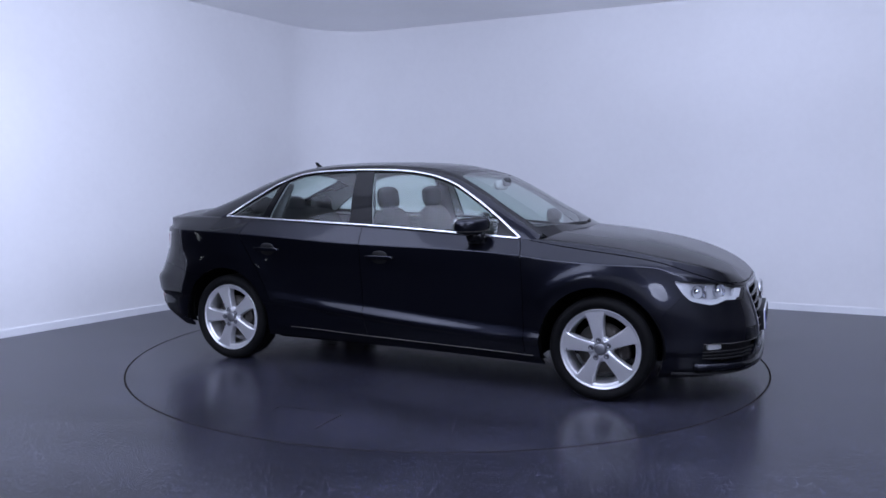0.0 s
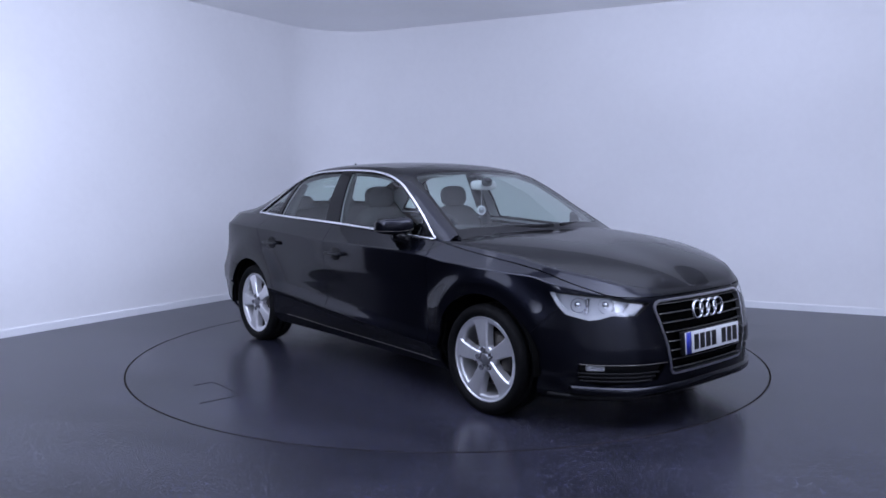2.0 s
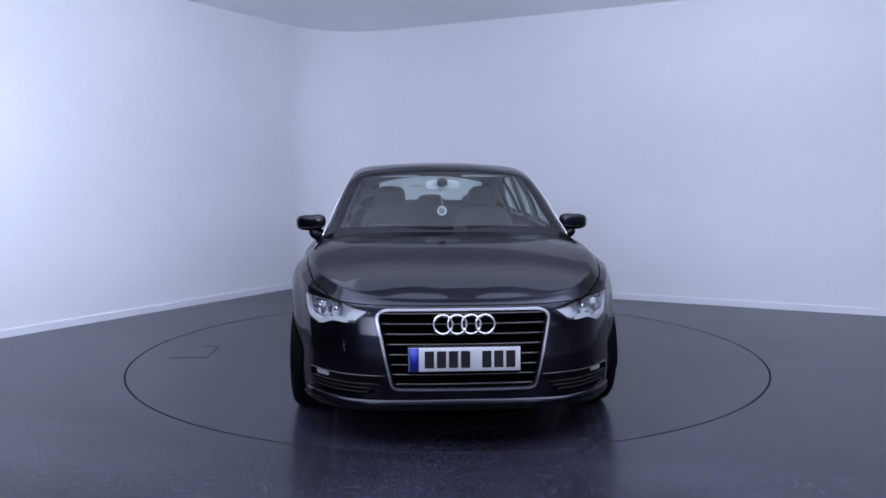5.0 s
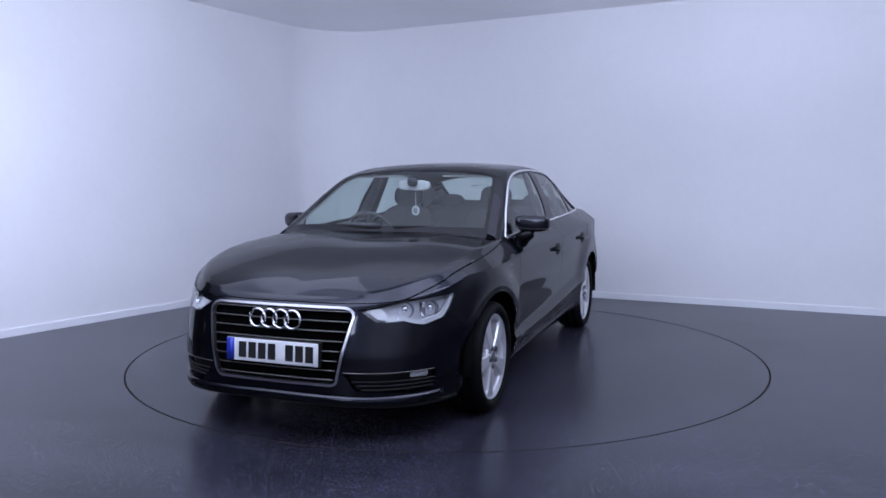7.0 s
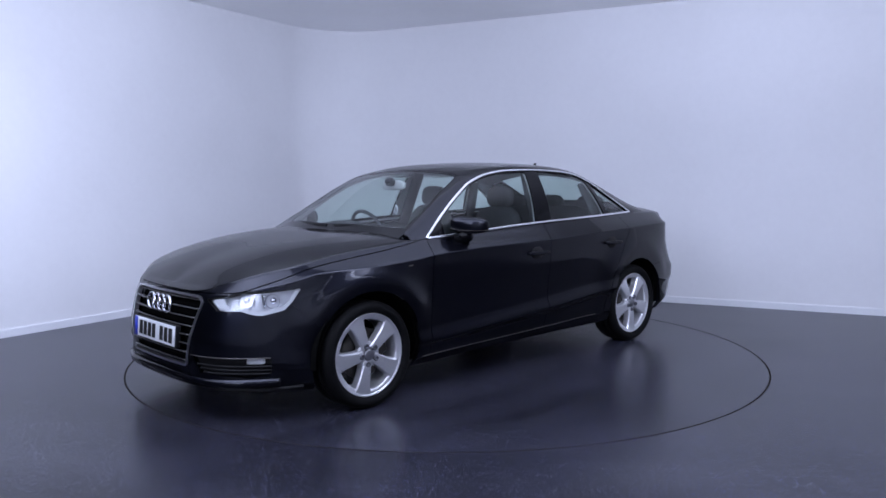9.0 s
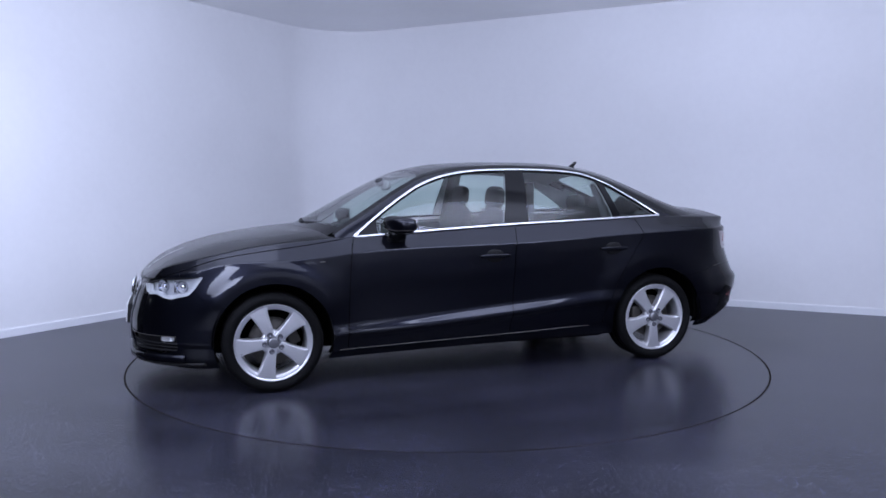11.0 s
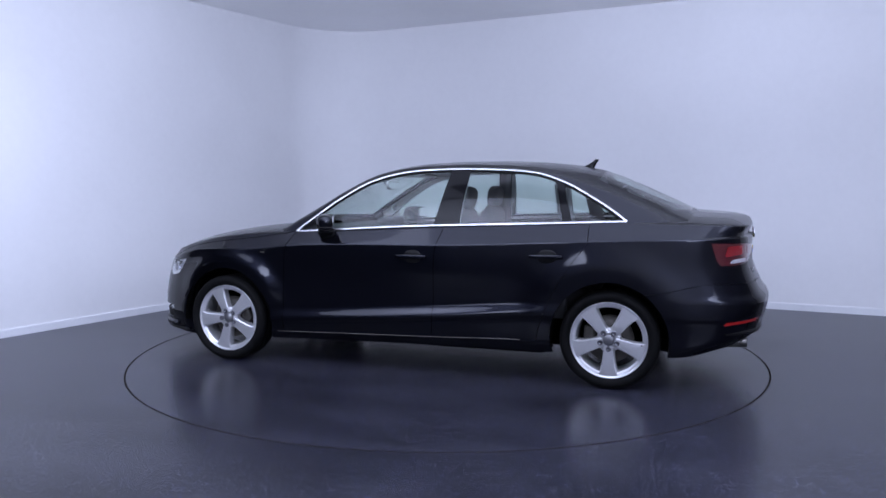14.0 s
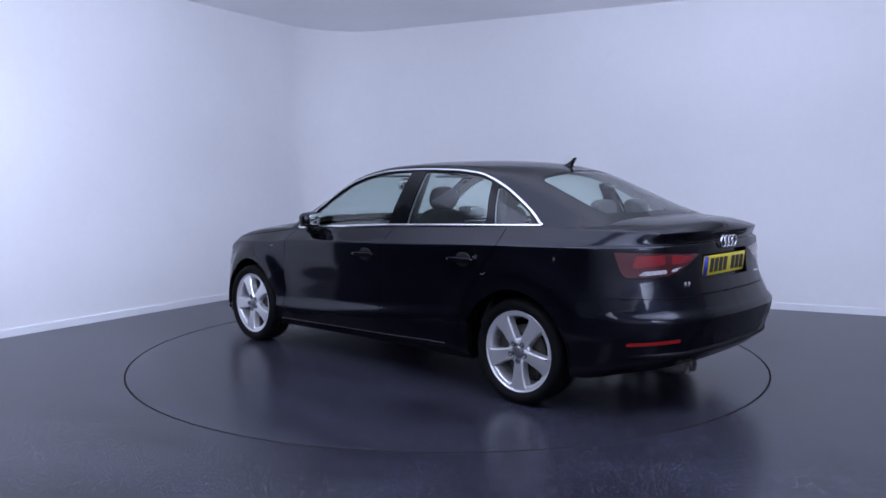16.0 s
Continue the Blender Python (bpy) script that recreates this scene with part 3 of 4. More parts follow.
REFLECTOR = [(1.19, .412), (1.21, .432), (1.60, .452), (1.60, .432)]
SHUT_HOOD = spline([(.7, .93), (1.05, .880), (1.61, .805), (1.862, .722), (1.98, .682), (2.2, .658)])
DOOR_F = spline([(.1, .885), (.322, .876), (.724, .858), (.822, .849), (.95, .80)])
DOOR_B = spline([(.1, -.19), (.245, -.194), (.396, -.211), (.795, -.228), (.96, -.262)])
DOOR_R = spline([(.1, -.87), (.30, -.885), (.449, -.932), (.61, -1.005), (.773, -1.109), (.906, -1.192), (1.02, -1.18)])
DLO_TOP = spline([(.822, .911), (.671, 1.026), (.489, 1.152), (.305, 1.251), (.117, 1.303), (-.071, 1.325), (-.334, 1.332), (-.635, 1.324), (-.823, 1.305), (-1.011, 1.244), (-1.194, 1.147), (-1.367, 1.037), (-1.405, 1.008)])
DLO_LOW = spline([(.822, .909), (-.19, .966), (-1.0, .993), (-1.405, 1.006)])
DLO = [(x, float(DLO_TOP(x))) for x in np.linspace(.822, -1.405, 60)] + [(x, float(DLO_LOW(x))) for x in np.linspace(-1.395, .81, 30)]
SCREEN_EDGE = [(.285, -1), (.29, .30), (.305, .50), (.335, .555), (.40, .578), (.83, .672), (1.2, .745), (1.2, -1)]
BACK_EDGE = [(-1.205, -1), (-1.2, .25), (-1.175, .41), (-1.185, .45), (-1.22, .475), (-1.64, .515), (-1.69, .50), (-1.765, .30), (-1.795, -1)]
GAP = .0022


def beyond(f, gap=GAP):
    return lambda P: f(P) - gap


def build_wheel():
    """An alloy wheel facing +y, its centre at the origin."""
    R = .300
    wheel = part("wheel", lathe([(.228, .050), (.2335, .057), (.2345, .063), (.231, .067), (.2265, .065), (.223, .0605), (.219, .0595), (.206, .0575), (.2005, .053), (.1985, .044), (.197, .020), (.192, -.08), (.21, -.12), (.226, -.125), (.226, -.11)], 72), ALLOY)
    tread = [(.226, -.105), (.245, -.125), (.280, -.125), (.292, -.112), (R, -.092), (R, -.045), (R - .006, -.043), (R - .006, -.037), (R, -.035), (R, .008), (R - .006, .010), (R - .006, .016), (R, .018),
             (R, .045), (.296, .062), (.288, .074), (.278, .082), (.266, .085), (.252, .082), (.240, .074), (.233, .066), (.228, .052)]
    part("tyre", lathe(tread, 96), RUBBER, wheel, "black rubber tyre")

    def spoke():
        # broad blade that widens to the rim, with folded edges
        rows = [(.038, .030, .022, .060), (.065, .031, .024, .062), (.09, .033, .0265, .0635), (.12, .0365, .030, .0635), (.15, .041, .034, .0625), (.175, .0465, .039, .0615), (.192, .0525, .0445, .061), (.203, .062, .053, .0605), (.216, .066, .060, .0595)]
        pts, fs = [], []
        for rr, w, flat, o in rows:
            pts += [(-w - .003, o - .050, rr), (-w, o - .008, rr), (-flat, o, rr), (0, o + .0012, rr), (flat, o, rr), (w, o - .008, rr), (w + .003, o - .050, rr)]
        for i in range(len(rows) - 1):
            for j in range(6):
                fs.append((i * 7 + j, i * 7 + j + 1, i * 7 + 8 + j, i * 7 + 7 + j))
        bm = from_lists(pts, fs)
        bmesh.ops.recalc_face_normals(bm, faces=bm.faces)
        return bm
    for k in range(5):
        ob = part("spoke", spoke(), ALLOY, wheel, smooth=True)
        ob.data.set_sharp_from_angle(angle=radians(22))
        ob.matrix_basis = pose(0, 0, 0, 0, 72 * k, 0)
    part("hub", lathe([(0, .050), (.050, .050), (.070, .056), (.075, .040), (.075, .02)], 40), ALLOY, wheel)
    part("cap", lathe([(0, .066), (.026, .0655), (.033, .061), (.034, .048)], 32), ALLOY_DARK, wheel, "grey domed centre cap")
    for k in range(5):
        a = radians(72 * k + 90)
        b = lathe([(0, .064), (.008, .0645), (.010, .069), (.0145, .0685), (.0165, .063), (.0165, .05)], 12)
        ob = part("bolt", b, BOLT, wheel, "dark wheel bolt")
        ob.location = (.053 * math.cos(a), 0, .053 * math.sin(a))
    part("brake_disc", lathe([(.05, .0), (.145, .0), (.145, -.02), (.05, -.02)], 48), DISC, wheel, "dark steel brake disc")
    part("brake_caliper", slab(.07, .07, .15, (-.12, -.01, 0), .015), DISC, wheel)
    v = part("valve", lathe([(0, .0), (.004, .0), (.004, -.02)], 8), PLASTIC, wheel)
    v.location = (.195, .062, .02)
    return wheel


def trim_path(pts, gap=.004):
    """Points of the cabin's side with their outward normals."""
    P, N = [], []
    for x, z in pts:
        y = cabin_y(x, z)
        dz = (cabin_y(x, z + .02) - cabin_y(x, z - .02)) / .04
        dx = (cabin_y(x + .03, z) - cabin_y(x - .03, z)) / .06
        n = Vector((-dx, 1, -dz)).normalized()
        P.append(Vector((x, y, z)) + n * gap)
        N.append(n)
    return P, N


def build_body(car):
    flank = grid_faces(FLANK)
    for wx, r in ((WHEEL_X, ARCH_F), (-WHEEL_X, ARCH_R)):
        flank, _ = cut(flank, lambda P, wx=wx, r=r: np.hypot(P[:, 0] - wx, P[:, 2] - WHEEL_Z) - r)
    liner = flank
    front = lambda f: (lambda P: np.where(P[:, 0] > 1.4, f(P), -1.0))
    rear = lambda f: (lambda P: np.where(P[:, 0] < -1.5, f(P), -1.0))
    lamp, flank = cut(flank, front(inside(HEADLIGHT, front_pz)))
    mouth, flank = cut(flank, front(inside(GRILLE, yz)))
    duct, flank = cut(flank, front(inside(INTAKE, front_pz)))
    tail, flank = cut(flank, rear(inside(TAILLIGHT, rear_pz)))
    refl, flank = cut(flank, rear(inside(REFLECTOR, rear_pz)))
    # bonnet
    hood_f = lambda P: np.where(P[:, 0] > .7, P[:, 2] - SHUT_HOOD(P[:, 0]), -1.0)
    hood, rest = cut(flank, hood_f)
    hood2, _ = cut(hood, beyond(hood_f))
    _, rest = cut(rest, lambda P: hood_f(P) + GAP)
    top = grid_faces(HOOD)
    rear_edge = lambda P: P[:, 0] - (.80 + .16 * (1 - (np.abs(P[:, 1]) / .78) ** 2))
    bonnet = merged(hood2, top)
    bonnet, _ = cut(bonnet, rear_edge)
    panel("bonnet", bonnet, PAINT, car, both=True, weld=.0006)
    # boot lid
    boot = grid_faces(BOOT)
    lid_f = lambda P: np.where(P[:, 0] < -1.55, .585 - P[:, 1], -1)
    lid_top, boot_side = cut(boot, lid_f)
    side_f = lambda P: np.where(P[:, 0] < -1.9, np.minimum(P[:, 2] - .657, np.minimum(.575, .49 + (P[:, 2] - .66) * .8) - P[:, 1]), -1)
    lid_face, rest = cut(rest, side_f)
    lid_face, _ = cut(lid_face, beyond(side_f))
    niche_f = inside([(-.1, .728), (.283, .728), (.283, .862), (.27, .876), (-.1, .876)], lambda P: (P[:, 1], P[:, 2]))
    niche, lid_face = cut(lid_face, niche_f)
    panel("plate_recess", niche, GLOSS_BLACK, car, "shaded plate recess", depth=0, sink=.036, both=True)
    panel("boot_lid", merged(lid_top, lid_face), PAINT, car, both=True, weld=.0006, depth=.034)
    # bumpers
    fb = lambda P: np.where(P[:, 0] > 1.4, P[:, 0] - (1.655 + (P[:, 2] - .5) * .9), -1)
    bumper, rest = cut(rest, fb)
    bumper, _ = cut(bumper, beyond(fb, .001))
    panel("front_bumper", bumper, PAINT, car, both=True)
    zb = spline([(-2.3, .655), (-1.9, .655), (-1.6, .60), (-1.4, .58)])
    rb = lambda P: np.where(P[:, 0] < -1.4, zb(P[:, 0]) - P[:, 2], -1)
    rbump, rest = cut(rest, rb)
    rbump, _ = cut(rbump, beyond(rb))
    panel("rear_bumper", rbump, PAINT, car, both=True)
    # sills and doors
    sill_f = lambda P: np.where((P[:, 0] < 1.0) & (P[:, 0] > -1.0), Z_SILL(P[:, 0]) + .012 - P[:, 2], -1)
    sill, rest = cut(rest, sill_f)
    ahead = lambda P: P[:, 0] - DOOR_F(P[:, 2])
    fender, rest = cut(rest, ahead)
    fender, _ = cut(fender, beyond(ahead))
    behind_f = lambda P: DOOR_R(P[:, 2]) - P[:, 0]
    quarter, rest = cut(rest, behind_f)
    quarter, _ = cut(quarter, beyond(behind_f))
    _, rest = cut(rest, lambda P: behind_f(P) + GAP)
    _, rest = cut(rest, lambda P: ahead(P) + GAP)
    bline = lambda P: P[:, 0] - DOOR_B(P[:, 2])
    door_a, door_b = cut(rest, bline)
    door_a, _ = cut(door_a, beyond(bline))
    _, door_b = cut(door_b, lambda P: bline(P) + GAP)
    for name, s in (("front_door", door_a), ("rear_door", door_b), ("front_wing", fender), ("sill", sill)):
        panel(name, s, PAINT, car)
        panel(name, mirrored(s), PAINT, car)
    quarter = merged(quarter, boot_side)
    panel("rear_wing", quarter, PAINT, car, weld=.0006)
    panel("rear_wing", mirrored(quarter), PAINT, car, weld=.0006)
    # black shell added behind the gaps to block light and keep them dark
    panel("gap_backing", merged(liner), UNDER, car, depth=0, sink=.045, both=True)
    return lamp, mouth, duct, tail, refl


def pieces(skin):
    """The connected pieces of a skin."""
    P, F = skin
    root = {}

    def find(a):
        while root.setdefault(a, a) != a:
            root[a] = root[root[a]]
            a = root[a]
        return a
    for q in F:
        for b in q[1:]:
            root[find(b)] = find(q[0])
    out = {}
    for q in F:
        out.setdefault(find(q[0]), []).append(q)
    return [(P, f) for f in out.values() if len(f) > 3]


def build_cabin(car):
    skin = grid_faces(CABIN, True)
    dlo = inside(DLO, xz)
    glassy, skin = cut(skin, lambda P: np.where(P[:, 1] > RAIL_Y(P[:, 0]) - .06, dlo(P), -1.0))
    scr = inside(SCREEN_EDGE, xy)
    screen, skin = cut(skin, lambda P: np.where(P[:, 0] > .1, scr(P), -1.0))
    bck = inside(BACK_EDGE, xy)
    back, skin = cut(skin, lambda P: np.where(P[:, 0] < -1.0, bck(P), -1.0))
    roof_f = lambda P: np.where((P[:, 0] < .4) & (P[:, 0] > -1.3), RAIL_Y(P[:, 0]) - .045 - P[:, 1], -1.0)
    roof, skin = cut(skin, roof_f)
    panel("roof", roof, PAINT, car, both=True, depth=.004)
    inner, _ = cut(skin, lambda P: np.minimum(.80 - P[:, 0], P[:, 0] + 1.42))
    for s in (inner, mirrored(inner)):
        for q in pieces(s):
            panel("pillar_lining", q, SIDE_LINING, car, "grey inner pillar lining", depth=0, sink=.028)
    skin, _ = cut(skin, lambda P: .93 - P[:, 0])
    skin, _ = cut(skin, lambda P: P[:, 0] + 1.86)
    panel("side_frame", skin, PAINT, car, depth=.02)
    panel("side_frame", mirrored(skin), PAINT, car, depth=.02)
    # windscreen and rear window with their black borders
    clear, frit = cut(screen, lambda P: np.minimum(scr(P) - .022, 1.01 - .10 * (P[:, 1] / .6) ** 2 - P[:, 0]))
    o = panel("windscreen", clear, SCREEN, car, "clear laminated windscreen glass", both=True, depth=0, sink=.002)
    o.visible_shadow = False
    panel("windscreen_border", frit, GLOSS_BLACK, car, both=True, depth=.006, sink=.0015)
    clear, frit = cut(back, lambda P: bck(P) - .02)
    o = panel("rear_window", clear, GLASS, car, "tinted heated rear window", both=True, depth=0, sink=.002)
    o.visible_shadow = False
    panel("rear_window_border", frit, GLOSS_BLACK, car, both=True, depth=.006, sink=.0015)
    # side windows, pillars
    b1 = lambda P: P[:, 0] - (-.189 - .205 * (P[:, 2] - .968))
    b2 = lambda P: (-.361 - .088 * (P[:, 2] - .986)) - P[:, 0]
    c1 = lambda P: P[:, 0] - (-1.022 + .278 * (P[:, 2] - 1.009))
    c2 = lambda P: (-1.082 + .32 * (P[:, 2] - 1.0)) - P[:, 0]
    a1 = lambda P: .665 - P[:, 0]
    inner = lambda P: dlo(P) - .012
    pane_f = lambda P: np.minimum(np.minimum(inner(P), b1(P)), a1(P))
    pane_r = lambda P: np.minimum(np.minimum(inner(P), b2(P)), c1(P))
    pane_q = lambda P: np.minimum(inner(P), c2(P))
    for name, f in (("front_side_window", pane_f), ("rear_side_window", pane_r), ("quarter_window", pane_q)):
        pane, glassy = cut(glassy, f)
        for s in (pane, mirrored(pane)):
            o = panel(name, s, GLASS, car, depth=0, sink=.005)
            o.visible_shadow = False
    for s in (glassy, mirrored(glassy)):
        panel("window_pillar", s, GLOSS_BLACK, car, "gloss black window pillar and seals", depth=.01, sink=.001)
        wide, _ = cut(s, lambda P: dlo(P) - .013)
        for q in pieces(wide):
            panel("pillar_lining", q, SIDE_LINING, car, "grey inner pillar lining", depth=0, sink=.022)
    # bright trim round the side windows
    loop = [(x, float(DLO_TOP(x))) for x in np.linspace(.815, -1.39, 90)] + [(-1.405, 1.012), (-1.398, 1.008)] + [(x, float(DLO_LOW(x)) + .003) for x in np.linspace(-1.385, .80, 60)]
    P, N = trim_path(loop)
    prof = [(-.008, -.004), (-.008, .002), (-.004, .0045), (.004, .0045), (.008, .002), (.008, -.004)]
    for s in (1, -1):
        bm = sweep([(p.x, p.y * s, p.z) for p in P], [(n.x, n.y * s, n.z) for n in N], prof, True)
        part("window_trim", bm, CHROME, car, "bright chrome window surround")


def text_bars(parent, n_list, width, height, gap, m, mat):
    """Plain bars, one for each character of a plate."""
    x = -sum(width if c else width * .7 for c in n_list) / 2 - gap * (len(n_list) - 1) / 2
    for c in n_list:
        w = width if c else width * .7
        if c:
            ob = part("character_bar", slab(w, height, .002, (x + w / 2, 0, 0)), mat, parent, smooth=False)
            ob.matrix_basis = m
        x += w + gap


def four_rings(parent, m, r, step, tube_r, label):
    """The maker's badge, drawn as plain linked rings."""
    def circle(cx):
        return [(cx + r * math.cos(a), r * math.sin(a), 0) for a in np.linspace(0, 2 * math.pi, 40, endpoint=False)]
    k = tube_r
    rings = [sweep(circle((i - 1.5) * step), [(0, 0, 1)] * 40, [(-k, -k), (-k, k * .4), (-k * .4, k), (k * .4, k), (k, k * .4), (k, -k)], True) for i in range(4)]
    ob = part("badge", joined(*rings), BRIGHT, parent, label)
    ob.matrix_basis = m
    return ob


def build_front(car, lamp, mouth, duct):
    head = inside(HEADLIGHT, front_pz)
    for s, sk in ((1, lamp), (-1, mirrored(lamp))):
        flip = (lambda P, s=s: P * np.array([1, s, 1]))
        lens, _ = cut(sk, lambda P: head(flip(P)) - .002)
        unit = panel("headlight", lens, LENS, car, "clear headlight with silver reflectors", depth=0)
        unit.visible_shadow = False
        panel("housing", sk, LAMP_DARK, unit, depth=.004, sink=.042)
        low = lambda P: .022 - line_gap(HEADLIGHT_LOW, front_pz(flip(P)))
        strip, dark = cut(sk, low)
        panel("light_strip", strip, LAMP_WHITE, unit, "white daytime light strip", depth=.02, sink=.012)
        block, dark = cut(dark, inside([(1.44, .596), (1.53, .60), (1.60, .645), (1.50, .655)], lambda P: front_pz(flip(P))))
        panel("light_strip", block, LAMP_WHITE, unit, "white daytime light strip", depth=.02, sink=.014)
        brow, dark = cut(dark, lambda P: .004 - head(flip(P)))
        panel("brow", brow, PLASTIC, unit, depth=.03, sink=.006)
        for px, z, rr in ((1.13, .640, .040), (1.33, .637, .042)):
            i = int(np.argmin((sk[0][:, 0] - s * sk[0][:, 1] - px) ** 2 + (sk[0][:, 2] - z) ** 2 + 9 * (sk[0][:, 0] < 1.5)))
            c = Vector(sk[0][i])
            d = Vector((c.x - 1.2, c.y * .9, 0)).normalized()
            m = d.to_track_quat("Y", "Z").to_matrix().to_4x4()
            for nm, prof, mt in (("reflector_bowl", [(rr, .012), (rr * .85, -.012), (rr * .5, -.03), (0, -.038)], LAMP_BOWL), ("projector", [(0, .006), (rr * .3, .003), (rr * .45, -.008), (rr * .5, -.03)], BRIGHT)):
                ob = part(nm, lathe(prof, 28), mt, unit)
                ob.matrix_basis = Matrix.Translation(c - d * .034) @ m
        # chromed divider between the chambers
        i = int(np.argmin((sk[0][:, 0] - s * sk[0][:, 1] - 1.22) ** 2 + (sk[0][:, 2] - .64) ** 2 + 9 * (sk[0][:, 0] < 1.5)))
        c = Vector(sk[0][i])
        part("divider", slab(.012, .03, .07, c - Vector((.03, .015 * s, 0)), .003), BRIGHT, unit)
    # grille
    g = inside(GRILLE, lambda P: (np.abs(P[:, 1]), P[:, 2]))
    band, hole = cut(mouth, lambda P: .0125 - g(P))
    band, _ = cut(band, lambda P: g(P) - .001)
    grille = panel("grille", hole, UNDER, car, "black slatted grille in a chrome frame", depth=0, sink=.05, both=True)
    panel("grille_frame", band, FRAME_CHROME, grille, "polished chrome grille frame", depth=.025, sink=-.006, both=True)
    for k in range(8):
        z = .632 - .046 * k
        w = .40 - (.63 - z) * .23 - .004
        pts = [(nose_x(y, z) - .016, y, z) for y in np.linspace(-w, w, 25)]
        part("slat", sweep(pts, [(0, 0, 1)] * 25, [(.020, -.009), (-.014, -.006), (-.017, -.001), (-.016, .004), (-.010, .007), (.020, .008)]), GLOSS_BLACK, grille)
        pts = [(nose_x(y, z) - .0005, y, z + .0025) for y in np.linspace(-w, w, 25)]
        part("slat_edge", sweep(pts, [(0, 0, 1)] * 25, [(-.002, -.0022), (-.002, .0022), (.002, .0022), (.002, -.0022)]), STEEL, grille)
    x0 = nose_x(0, .58) + .012
    four_rings(grille, Matrix.Translation((x0 + .004, 0, .588)) @ Matrix(((0, 0, 1, 0), (1, 0, 0, 0), (0, 1, 0, 0), (0, 0, 0, 1))) @ pose(0, 0, 0, -6, 0, 0), .044, .066, .0065, "bright chrome badge of four linked rings")
    # front plate
    m = Matrix.Translation((nose_x(0, .43) + .014, 0, .432)) @ Matrix(((0, 0, 1, 0), (1, 0, 0, 0), (0, 1, 0, 0), (0, 0, 0, 1))) @ pose(0, 0, 0, -4, 0, 0)
    plate = part("number_plate", slab(.52, .111, .008, (0, 0, 0), .003), PLATE_WHITE, car, "white number plate with plain dark bars")
    plate.matrix_basis = m
    part("plate_band", slab(.044, .109, .003, (-.236, 0, .0045)), PLATE_BLUE, plate, "blue band")
    text_bars(plate, (1, 1, 1, 1, 0, 1, 1, 1), .043, .078, .013, pose(.025, 0, .0045), INK)
    part("plate_holder", slab(.53, .12, .03, (0, 0, -.018), .004), PLASTIC, plate)
    # lower intakes with fog lamps
    for s, sk in ((1, duct), (-1, mirrored(duct))):
        flip = (lambda P, s=s: P * np.array([1, s, 1]))
        intake = panel("lower_intake", sk, PLASTIC, car, "black lower air intake", depth=.01, sink=.03)
        for k, (z, a, b, mt, rr) in enumerate(((.350, 1.13, 1.77, STEEL, .0022), (.304, 1.14, 1.72, PLASTIC, .006), (.284, 1.14, 1.69, PLASTIC, .006), (.265, 1.16, 1.66, PLASTIC, .006))):
            pts = []
            for p in np.linspace(a, b, 22):
                Q = FLANK[:, :110].reshape(-1, 3)
                i = np.argmin((Q[:, 0] - Q[:, 1] - p) ** 2 + (Q[:, 2] - z) ** 2)
                pts.append((Q[i, 0] - (.0 if k == 0 else .012), Q[i, 1] * s, z))
            part("slat" if k else "bright_line", tube(pts, rr, 8), mt, intake)
        fog = (1.928, .672, .328)
        d = Vector((.55, .6 * s, 0)).normalized()
        m = Matrix.Translation((fog[0] - .006, fog[1] * s, fog[2])) @ d.to_track_quat("Y", "Z").to_matrix().to_4x4()
        ob = part("fog_lamp", rounded(.095, .024, .030, power=5), LAMP_WHITE, intake, "clear fog lamp with silver reflector")
        ob.matrix_basis = m
    # blades at the lower corners of the bumper
    Q = FLANK[:, :110].reshape(-1, 3)
    half = []
    for k, p in enumerate(np.linspace(2.12, 1.08, 40)):
        z = .210 + .012 * abs(k / 39 - .5)
        i = np.argmin((Q[:, 0] - Q[:, 1] - p) ** 2 + 4 * (Q[:, 2] - z) ** 2)
        q = (Q[i, 0], Q[i, 1], z)
        if q[1] > .02 and (not half or math.hypot(q[0] - half[-1][0], q[1] - half[-1][1]) > .012):
            half.append(q)
    pts = [(x, -y, z) for x, y, z in reversed(half)] + half
    part("bumper_blade", sweep(pts, [(0, 0, 1)] * len(pts), [(.024, -.016), (.0256, .0), (.019, .012), (.003, .022), (-.016, .026), (-.016, -.016)]), PAINT, car, "black lower bumper blade")
    # splitter lip
    pts, nn = [], []
    row = np.array([p for p in FLANK[3][:110] if p[0] > 1.70])
    for p in np.concatenate([row[::-1] * np.array([1, -1, 1]), row[1:]]):
        pts.append((p[0] + .004 if abs(p[1]) < .7 else p[0], p[1] * 1.0, p[2] - .010))
        nn.append((0, 0, 1))
    part("splitter", sweep(pts, nn, [(.03, -.010), (.03, .008), (.0, .009), (-.008, .003), (-.009, -.005), (-.003, -.010)]), PLASTIC, car, "black front splitter")


def line_gap(poly, q):
    """Distance of points to an open line."""
    q, poly = np.stack(q, -1), np.array(poly, float)
    d = np.full(len(q), 1e9)
    for a, b in zip(poly[:-1], poly[1:]):
        e = b - a
        t = np.clip(((q - a) @ e) / (e @ e), 0, 1)
        d = np.minimum(d, np.hypot(*(q - a - t[:, None] * e).T))
    return d


